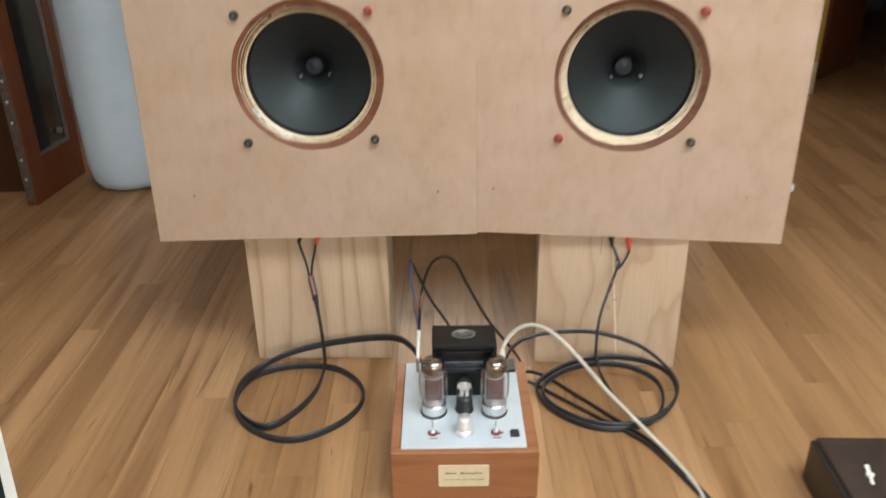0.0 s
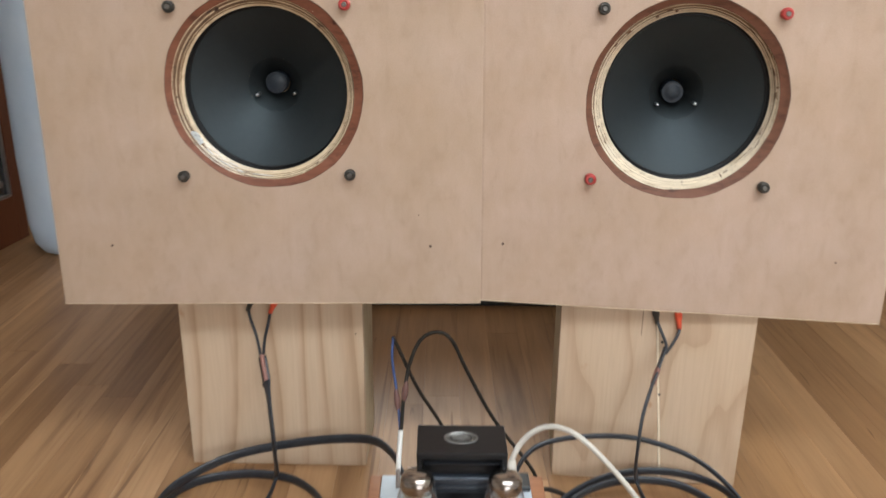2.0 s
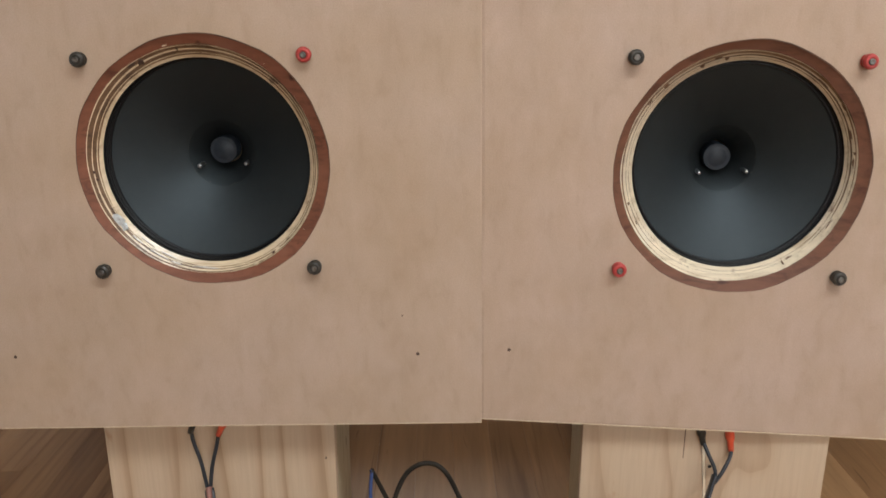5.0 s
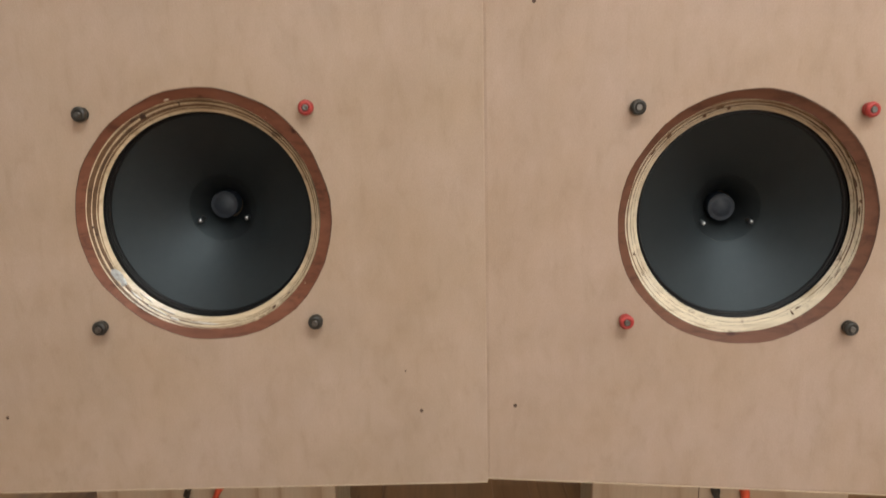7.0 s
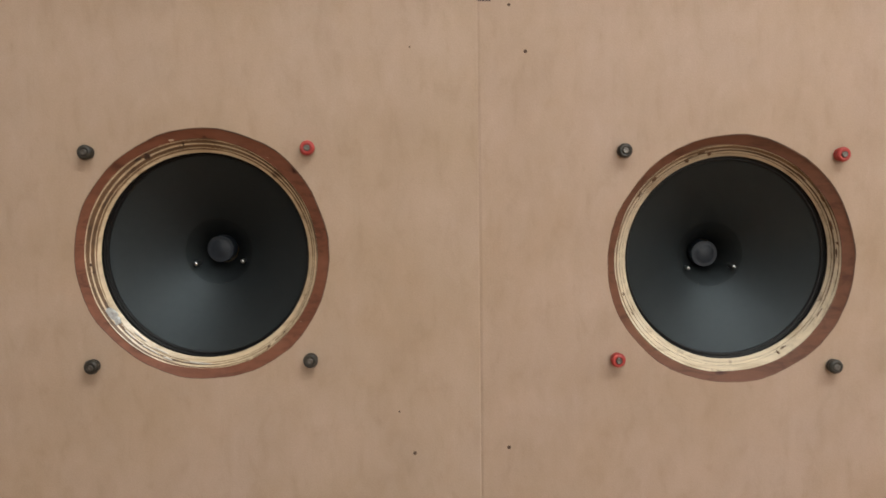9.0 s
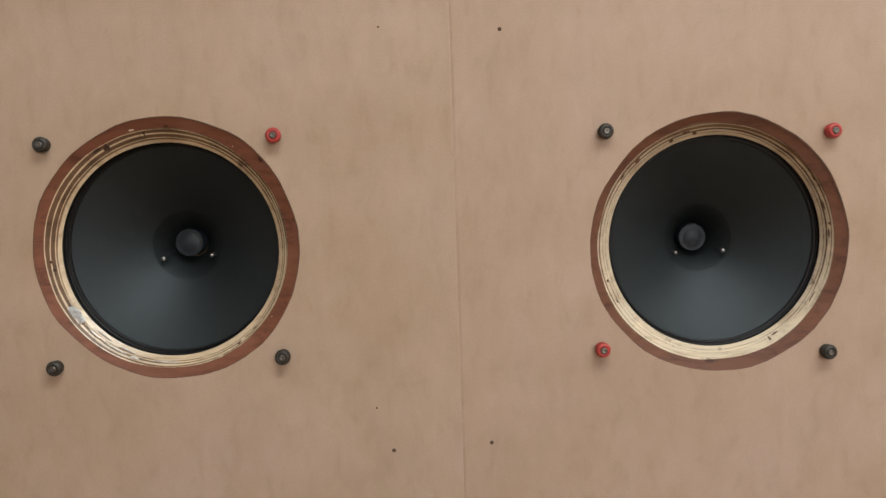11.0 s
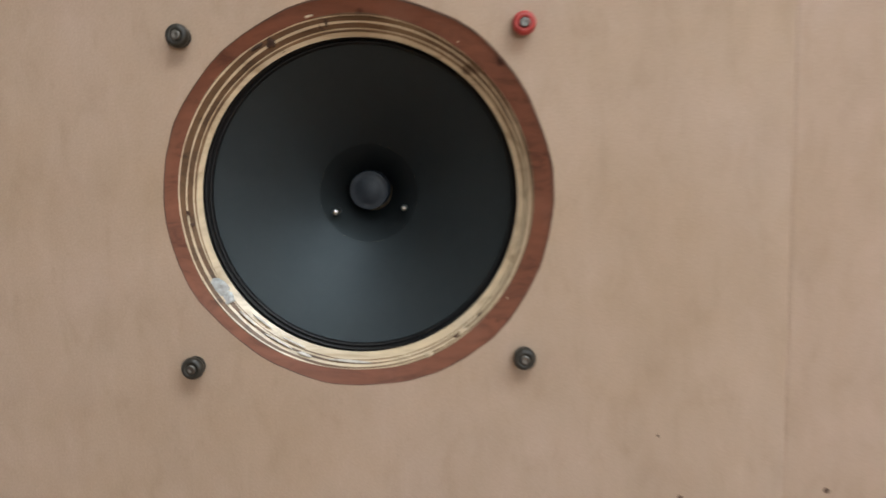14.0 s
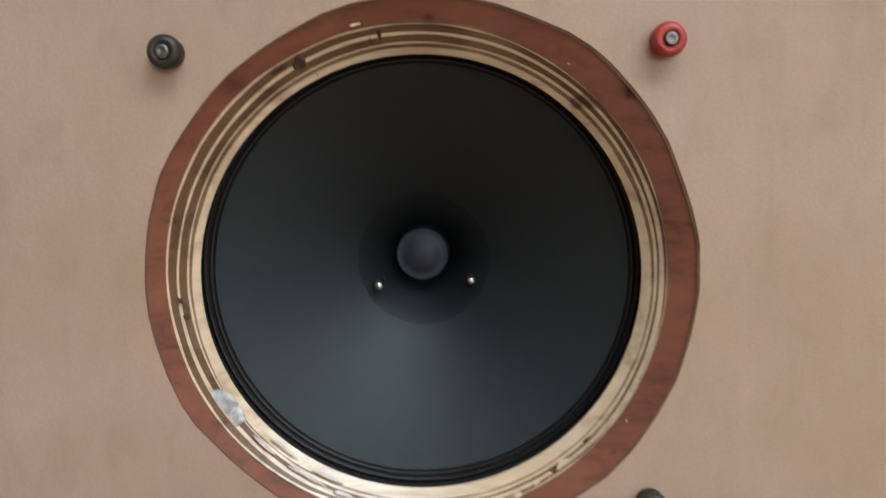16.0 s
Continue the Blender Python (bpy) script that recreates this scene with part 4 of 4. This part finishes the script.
# output transformer: lower bell, core, coil rolls, top cover
tf = part("output_transformer", box(0.088, 0.187, 0.164, 0.212, PZ, 0.208, 0.006), TRAFO_BLACK, amp, "black enamelled output transformer")
part("core_flange", box(0.0785, 0.196, 0.1365, 0.205, 0.2085, 0.2145, 0.0012, 1), LAMINATION, tf, "blue-black laminated core")
for z, y in ((0.2015, 0.150), (0.187, 0.158)):
    part("coil_roll", lathe([(0, -0.045), (0.007, -0.045), (0.0082, -0.042), (0.0082, 0.042), (0.007, 0.045), (0, 0.045)], 20, Matrix.Translation((0.1375, y, z)) @ pose(0, 0, 0, 0, 90, 0)), LAMINATION, tf, "", True)
part("winding_cover", box(0.0865, 0.188, 0.1450, 0.203, 0.2146, 0.2440, 0.002), TRAFO_BLACK, tf, "black winding cover")
for px in (0.0770, 0.1905):
    part("corner_post", box(px, px + 0.0075, 0.1365, 0.203, 0.2146, 0.2440, 0.001, 1), TRAFO_BLACK, tf)
part("edge_bar", box(0.0850, 0.1895, 0.1405, 0.1448, 0.2330, 0.2352, 0.0006, 1), LAMINATION, tf, "bright edge of a lamination")
part("top_cover", box(0.0765, 0.198, 0.1335, 0.205, 0.2442, 0.2550, 0.002), TRAFO_BLACK, tf, "folded black top cover")
for bx in (0.0808, 0.1942):
    part("bolt", lathe([(0, 0), (0.004, 0), (0.004, 0.003), (0, 0.003)], 6, Matrix.Translation((bx, 0.1365, 0.2300)) @ pose(0, 0, 0, 90)), CHROME, tf)
oval = Matrix.Translation((0.1365, 0.171, 0.2550)) @ Matrix.Diagonal((1.0, 0.66, 1.0, 1.0))
em = part("emblem", lathe([(0.0, 0.0002), (0.0235, 0.0002), (0.0235, 0.0011), (0.0200, 0.0011), (0.0200, 0.0006), (0.0, 0.0006)], 40, oval), EMBLEM, tf, "grey oval emblem with a raised rim", True)
part("emblem_ring", lathe([(0.0150, 0.0006), (0.0150, 0.0013), (0.0135, 0.0013), (0.0135, 0.0006)], 40, oval), BLACK_PAINT, em)
for y0, y1 in ((0.1675, 0.1695), (0.1725, 0.1745)):
    part("emblem_bar", box(0.127, 0.146, y0, y1, 0.2557, 0.2566), EMBLEM, em)


# ---- cables ----
def cable(name, pts, radius, mat, label, flat=1.0, twin=False, parent=None, sides=10, facing=(1, 0, 0), flat_end=None):
    pts = [(x, y, max(z, radius * flat * 0.97)) for x, y, z in pts]
    ob = link(name, tube(pts, radius, flat, sides, 8, None, twin, facing, flat_end), mat, parent, "", True)
    return ob if parent is not None else tagged(ob, label, "cable")


def plug(parent, p, q, mat, label):
    p, q = Vector(p), Vector(q)
    m = Matrix.Translation(p) @ (q - p).to_track_quat("Z", "Y").to_matrix().to_4x4()
    h = (q - p).length
    part("plug", lathe([(0, 0), (0.0058, 0), (0.0062, h * 0.1), (0.0060, h * 0.6), (0.0042, h * 0.72), (0.0038, h), (0, h)], 18, m), mat, parent, label, True)


# speaker cable of the first loudspeaker: down the block, two turns on the floor, up to the amplifier
c1 = cable("speaker_cable", [
    (-0.3074, 1.8089, 0.2309), (-0.2964, 1.7815, 0.1974), (-0.2818, 1.7337, 0.1549), (-0.2774, 1.7250, 0.0960), (-0.286, 1.758, 0.024), (-0.296, 1.680, 0.015), (-0.332, 1.603, 0.014), (-0.382, 1.560, 0.012),
    (-0.440, 1.598, 0.008), (-0.468, 1.655, 0.007), (-0.460, 1.724, 0.008), (-0.420, 1.768, 0.010), (-0.344, 1.786, 0.012), (-0.262, 1.774, 0.010), (-0.204, 1.718, 0.008), (-0.190, 1.650, 0.007),
    (-0.224, 1.580, 0.006), (-0.289, 1.531, 0.006), (-0.349, 1.523, 0.006), (-0.413, 1.557, 0.009), (-0.458, 1.614, 0.017), (-0.464, 1.690, 0.026), (-0.430, 1.750, 0.033), (-0.354, 1.790, 0.050), (-0.236, 1.795, 0.073), (-0.130, 1.765, 0.098), (-0.085, 1.725, 0.100), (-0.060, 1.675, 0.085), (-0.052, 1.640, 0.072)],
    0.0036, CABLE_GREY, "dark grey twin speaker cable coiled on the floor", 2.45, True, facing=(0.35, 0.94, 0))
cable("lead", [(-0.327, 1.815, 0.320), (-0.3245, 1.815, 0.300), (-0.316, 1.813, 0.268), (-0.3090, 1.809, 0.226)], 0.0026, CABLE_GREY, "", parent=c1)
cable("lead", [(-0.290, 1.815, 0.314), (-0.294, 1.815, 0.294), (-0.302, 1.813, 0.262), (-0.3065, 1.809, 0.226)], 0.0026, CABLE_GREY, "", parent=c1)
plug(c1, (-0.314, 1.815, 0.350), (-0.3280, 1.815, 0.314), POST_BLACK, "black banana plug")
plug(c1, (-0.273, 1.815, 0.350), (-0.2905, 1.815, 0.310), PLUG_RED, "orange-red banana plug")
cable("shrink_sleeve", [(-0.3074, 1.8089, 0.2339), (-0.3021, 1.7957, 0.2149), (-0.2964, 1.7815, 0.1994)], 0.0046, SHRINK, "", 1.75, parent=c1)

part("frayed_end", box(-0.3035, -0.2965, 1.7785, 1.7815, 0.189, 0.1945, 0.001, 1), CABLE_BLACK, c1, "small frayed end of insulation")

# speaker cable of the second loudspeaker
c2 = cable("speaker_cable", [
    (0.3695, 1.7690, 0.2747), (0.3534, 1.7477, 0.2409), (0.3249, 1.7010, 0.1920), (0.3163, 1.6822, 0.1406), (0.329, 1.720, 0.055), (0.341, 1.668, 0.032), (0.364, 1.598, 0.022), (0.397, 1.556, 0.018),
    (0.464, 1.605, 0.012), (0.495, 1.660, 0.015), (0.488, 1.715, 0.028), (0.440, 1.752, 0.036), (0.361, 1.765, 0.039), (0.280, 1.752, 0.032), (0.210, 1.705, 0.026), (0.192, 1.676, 0.014),
    (0.214, 1.618, 0.008), (0.270, 1.564, 0.007), (0.338, 1.543, 0.007), (0.416, 1.564, 0.009), (0.459, 1.627, 0.010), (0.458, 1.690, 0.022), (0.405, 1.730, 0.035), (0.330, 1.742, 0.036), (0.260, 1.726, 0.030), (0.208, 1.684, 0.020), (0.216, 1.622, 0.016), (0.280, 1.562, 0.016), (0.360, 1.546, 0.016), (0.440, 1.572, 0.020), (0.494, 1.648, 0.026), (0.484, 1.692, 0.050), (0.430, 1.740, 0.081), (0.340, 1.750, 0.111), (0.257, 1.740, 0.123), (0.180, 1.728, 0.119), (0.140, 1.710, 0.104), (0.118, 1.670, 0.088), (0.108, 1.640, 0.075)],
    0.0036, CABLE_GREY, "dark grey twin speaker cable coiled against the pine block", 2.1, True, flat_end=1.35)
cable("lead", [(0.357, 1.786, 0.312), (0.363, 1.780, 0.298), (0.371, 1.772, 0.278), (0.3695, 1.769, 0.262)], 0.0026, CABLE_GREY, "", parent=c2)
cable("lead", [(0.394, 1.784, 0.304), (0.391, 1.779, 0.294), (0.381, 1.772, 0.278), (0.3705, 1.769, 0.262)], 0.0026, CABLE_GREY, "", parent=c2)
plug(c2, (0.350, 1.792, 0.347), (0.357, 1.787, 0.309), POST_BLACK, "black banana plug")
plug(c2, (0.388, 1.790, 0.347), (0.3938, 1.784, 0.301), PLUG_RED, "orange-red banana plug")
cable("shrink_sleeve", [(0.3553, 1.7497, 0.2461), (0.3507, 1.7443, 0.2345), (0.3453, 1.7369, 0.2228)], 0.0044, SHRINK, "", 1.75, parent=c2)

# white mains cable
c3 = cable("white_cable", [
    (0.107, 1.628, 0.118), (0.110, 1.640, 0.140), (0.125, 1.652, 0.165), (0.150, 1.655, 0.187), (0.181, 1.648, 0.195), (0.216, 1.628, 0.186), (0.264, 1.600, 0.146), (0.320, 1.580, 0.082), (0.381, 1.530, 0.034),
    (0.434, 1.446, 0.010), (0.458, 1.372, 0.006), (0.460, 1.305, 0.006), (0.445, 1.180, 0.006), (0.410, 0.950, 0.006)], 0.0045, CABLE_WHITE, "white mains cable arching from the amplifier to the floor")
part("strain_relief", lathe([(0, 0), (0.0095, 0), (0.010, 0.004), (0.0085, 0.022), (0.007, 0.031), (0.0052, 0.036), (0, 0.036)], 20, Matrix.Translation((0.105, 1.614, 0.1165)) @ pose(0, 0, 0, -24, 8, 0)), CABLE_WHITE, c3, "ribbed white plug boot", True)
# thin black cables running off over the floor
cable("black_cable", [(0.150, 1.690, 0.050), (0.185, 1.712, 0.036), (0.230, 1.722, 0.008), (0.286, 1.657, 0.005), (0.355, 1.570, 0.005), (0.401, 1.508, 0.005), (0.444, 1.416, 0.005), (0.482, 1.309, 0.005), (0.505, 1.150, 0.005), (0.515, 0.950, 0.005)], 0.0040, CABLE_BLACK, "black signal cable lying on the floor")
cable("black_cable", [(0.150, 1.700, 0.030), (0.192, 1.703, 0.008), (0.261, 1.638, 0.005), (0.333, 1.566, 0.005), (0.396, 1.498, 0.006), (0.436, 1.412, 0.005), (0.473, 1.306, 0.005), (0.496, 1.150, 0.005), (0.506, 0.950, 0.005)], 0.0040, CABLE_BLACK, "black signal cable lying on the floor")
# two-core feed that loops up behind the transformer
c4 = cable("feed_wire", [(0.165, 1.735, 0.040), (0.148, 1.740, 0.069), (0.088, 1.740, 0.153), (0.043, 1.740, 0.239), (0.016, 1.740, 0.297), (-0.008, 1.740, 0.312), (-0.034, 1.738, 0.299), (-0.051, 1.728, 0.263), (-0.060, 1.710, 0.218), (-0.063, 1.690, 0.180), (-0.064, 1.676, 0.165)], 0.0031, CABLE_FEED, "black and blue feed wires looping behind the transformer")
cable("core", [(0.030, 1.735, 0.090), (-0.006, 1.750, 0.148), (-0.039, 1.750, 0.204), (-0.067, 1.745, 0.272), (-0.079, 1.741, 0.302)], 0.0030, CABLE_FEED, "", parent=c4)
cable("blue_core", [(-0.0785, 1.741, 0.302), (-0.0800, 1.732, 0.266), (-0.072, 1.715, 0.216), (-0.067, 1.692, 0.180), (-0.065, 1.678, 0.165)], 0.0023, CABLE_BLUE, "", parent=c4)
for p, q in (((-0.0735, 1.715, 0.222), (-0.0690, 1.702, 0.191)), ((-0.0565, 1.717, 0.236), (-0.0610, 1.7045, 0.204))):
    p, q = Vector(p), Vector(q)
    h = (q - p).length
    part("copper_sleeve", lathe([(0.0024, 0), (0.0038, h * 0.14), (0.0052, h * 0.40), (0.0052, h * 0.62), (0.0040, h * 0.88), (0.0026, h)], 16, Matrix.Translation(p) @ (q - p).to_track_quat("Z", "Y").to_matrix().to_4x4()), SLEEVE_DARK, c4, "swollen copper-brown sleeve", True)
cable("white_sleeve", [(-0.0645, 1.679, 0.168), (-0.066, 1.655, 0.140), (-0.0665, 1.632, 0.124)], 0.0040, SLEEVE_WHITE, "", parent=c4)
cable("tail", [(-0.0665, 1.634, 0.126), (-0.066, 1.615, 0.119), (-0.065, 1.600, 0.1175)], 0.0034, STEEL, "", parent=c4)


# ---- the rest of the room ----
# rolled pale foam standing on end
rng = random.Random(5)
roll_wave = [(rng.uniform(0, 6.28), rng.uniform(0.001, 0.0035), n) for n in (2, 3, 5, 8)]
roll = lathe([(0, 0.0), (0.095, 0.0), (0.128, 0.012), (0.145, 0.04), (0.152, 0.10), (0.154, 0.3), (0.151, 0.6), (0.155, 0.9), (0.152, 1.2), (0.153, 1.5), (0.140, 1.545), (0.10, 1.56), (0, 1.55)], 64,
             Matrix.Translation((-1.160, 3.065, 0)), None, lambda a, i: sum(k * math.sin(n * a + p + 0.6 * i) for p, k, n in roll_wave))
tagged(link("foam_roll", roll, FOAM, None, "", True), "pale blue-white foam roll standing upright on the floor", "foam roll")

# narrow glazed door leaf, standing open
leaf = empty("glazed_door", pose(-1.418, 2.816, 0, 0, 0, -5.8), "narrow red-brown glazed door leaf standing open", "door")
part("stile", box(-0.036, 0, 0, 0.085, 0.004, 2.02, 0.002), MAHOGANY, leaf)
part("stile", box(-0.036, 0, 0.285, 0.335, 0.004, 2.02, 0.002), MAHOGANY, leaf)
part("bottom_rail", box(-0.036, -0.001, 0.0852, 0.2848, 0.004, 0.155, 0.002), MAHOGANY, leaf)
part("top_rail", box(-0.036, -0.001, 0.0852, 0.2848, 1.90, 2.02, 0.002), MAHOGANY, leaf)
part("pane", box(-0.022, -0.016, 0.0852, 0.2848, 0.155, 1.90), SMOKED, leaf, "dark smoked glass pane")
part("bead", box(-0.015, -0.004, 0.0852, 0.2848, 0.155, 0.163), STEEL, leaf)
part("bead", box(-0.015, -0.004, 0.277, 0.2848, 0.163, 1.90), STEEL, leaf)
edge_plate = part("edge_plate", box(-0.034, -0.003, -0.003, 0.0, 0.02, 1.6), EDGE_STRIP, leaf, "worn metal edge strip with screws")
for z in (0.10, 0.17, 0.30, 0.37, 0.44, 0.62):
    part("screw", lathe([(0.0055, 0), (0.005, 0.002), (0, 0.003)], 12, Matrix.Translation((-0.019, -0.003, z)) @ pose(0, 0, 0, 90)), RIVET, edge_plate, "", True)
part("latch", box(-0.012, 0.003, 0.222, 0.240, 0.195, 0.213, 0.003), STEEL, leaf)
# dark panelled wall beside it
dp = tagged(link("wall_dark_panel", box(-3.0, -1.50, 2.96, 3.06, 0.0, 2.5), DARK_WOOD), "dark stained wood panelled wall beside the door", "wall", kind="structure")

# low white cabinet behind the loudspeakers; its recessed plinth is black for the shadow gap
cab = empty("white_cabinet", pose(-0.66, 2.560, 0), "low white lacquered cabinet on a plinth, its shadow gap painted black", "cabinet")
part("plinth", box(0.02, 1.48, 0.026, 0.38, 0, 0.026), BLACK_PAINT, cab, "recessed plinth, black for the shadow gap")
part("carcass", box(0, 1.5, 0.019, 0.40, 0.026, 0.30, 0.002), WHITE_LACQUER, cab)
for k in range(3):
    part("cabinet_door", box(0.002 + k * 0.5, 0.498 + k * 0.5, 0, 0.018, 0.026, 0.296, 0.0015), WHITE_LACQUER, cab)

# black hi-fi unit on the floor
hf = empty("hifi_unit", pose(0.664, 1.395, 0, 0, 0, -2.0), "black hi-fi unit with a brown-black glossy lid on the floor", "hi-fi unit")
part("body", box(0, 0.43, -0.30, 0, 0.006, 0.094, 0.002), BLACK_PAINT, hf)
part("lid", box(0.010, 0.432, -0.302, 0.001, 0.0942, 0.0995, 0.001, 1), SMOKY_TOP, hf, "brown-black glossy lid")
for fx, fy in ((0.04, -0.04), (0.39, -0.04), (0.04, -0.26), (0.39, -0.26)):
    part("foot", lathe([(0, 0), (0.016, 0), (0.018, 0.0065), (0, 0.0065)], 18, Matrix.Translation((fx, fy, 0))), BAKELITE, hf)
# raised white mark on the lid: a block and two bars
tg = empty("lid_mark", pose(0.722, 1.290, 0.0997, 0, 0, -14), "small white mark on the hi-fi lid", "cable tie")
part("mark_block", box(-0.006, 0.006, -0.003, 0.004, 0, 0.005, 0.001, 1), WHITE_LACQUER, tg)
part("mark_bar", box(-0.0028, 0.0028, 0.004, 0.028, 0, 0.002), WHITE_LACQUER, tg)
part("mark_bar", box(-0.002, 0.002, -0.022, -0.003, 0, 0.002), WHITE_LACQUER, tg)

# dark panel with a white rim lying at the edge of the way
bp = empty("framed_panel", pose(-0.822, 1.375, 0, 0, 0, 32.8), "dark green-black panel with a white rim, lying on the floor", "panel")
part("rim", box(-0.013, 0.006, -0.45, 0.42, 0, 0.012, 0.002), WHITE_LACQUER, bp, "white rim")
part("sheet", box(-0.6, -0.0132, -0.45, 0.42, 0, 0.009), GREEN_BLACK, bp, "dark green-black sheet")

# far side: mustard panel, brown door leaf, pale bucket in the dark hall
st = empty("mustard_panel", pose(1.548, 4.16, 0), "upright mustard panel with a cream foot", "panel")
for z0, z1, mat in ((0, 0.16, CREAM), (0.16, 1.3, YELLOW)):
    part("band", box(0, 0.285, 0, 0.03, z0, z1), mat, st)
hd = empty("hall_door", pose(1.955, 4.425, 0, 0, 0, 46), "dark red-brown wooden door standing open", "door")
part("leaf", box(0, 0.52, -0.02, 0.02, 0.006, 2.03, 0.003), MAHOGANY, hd)
part("handle", lathe([(0, 0), (0.009, 0), (0.009, 0.05), (0.012, 0.06), (0, 0.065)], 16, Matrix.Translation((0.46, -0.02, 1.0)) @ pose(0, 0, 0, 90)), STEEL, hd, "", True)
tagged(link("bucket", lathe([(0, 0), (0.10, 0), (0.13, 0.26), (0.138, 0.27), (0.132, 0.27), (0.098, 0.01), (0, 0.01)], 32, Matrix.Translation((3.28, 6.62, 0.0))), FOAM, None, "", True), "pale blue plastic bucket on the hall floor", "bucket")
wd = tagged(link("power_plug", box(1.205, 1.228, 2.86, 2.89, 0.0, 0.026, 0.005), WHITE_LACQUER), "small white plug lying on the floor", "plug")


# ---- floor strips, laid lengthways, last ----
PITCH, LENGTHS = 0.076, (0.46, 0.62, 0.78, 0.95, 1.12, 1.30)


def strip(bm, x, y, length):
    g = 0.0001
    x0, x1, y0, y1 = x + g, x + PITCH - g, y + g, y + length - g
    c = 0.0003
    low = [bm.verts.new(p) for p in ((x0, y0, -0.004), (x1, y0, -0.004), (x1, y1, -0.004), (x0, y1, -0.004))]
    top = [bm.verts.new(p) for p in ((x0, y0, -c), (x1, y0, -c), (x1, y1, -c), (x0, y1, -c))]
    cap = [bm.verts.new(p) for p in ((x0 + c, y0 + c, 0), (x1 - c, y0 + c, 0), (x1 - c, y1 - c, 0), (x0 + c, y1 - c, 0))]
    for a, b in ((low, top), (top, cap)):
        for k in range(4):
            j = (k + 1) % 4
            bm.faces.new((a[k], a[j], b[j], b[k]))
    bm.faces.new(cap)


pieces = []
for length in LENGTHS:
    bm = bmesh.new()
    strip(bm, 0, 0, length)
    me = bpy.data.meshes.new("floor_strip")
    bm.to_mesh(me)
    bm.free()
    me.materials.append(FLOOR_PIECE)
    pieces.append(me)
far = bmesh.new()
rng = random.Random(21)
count = 0
for col in range(round(6.6 / PITCH)):
    x = -3.0 + col * PITCH
    y = -2.6 - rng.uniform(0, 0.9)
    while y < 7.6:
        i = rng.randrange(len(LENGTHS))
        if -1.25 < x < 1.3 and 0.75 < y + LENGTHS[i] and y < 2.9 and count < 300:
            ob = new("floor_strip", pieces[i])
            ob.location = (x, y, 0)
            ob.parent = ground
            count += 1
        else:
            y0, y1 = max(y, -2.6), min(y + LENGTHS[i], 7.6)
            if y1 - y0 > 0.02:
                strip(far, x, y0, y1 - y0)
        y += LENGTHS[i]
tagged(part("floor_strips", far, FLOOR_REST, ground), kind="stuff")
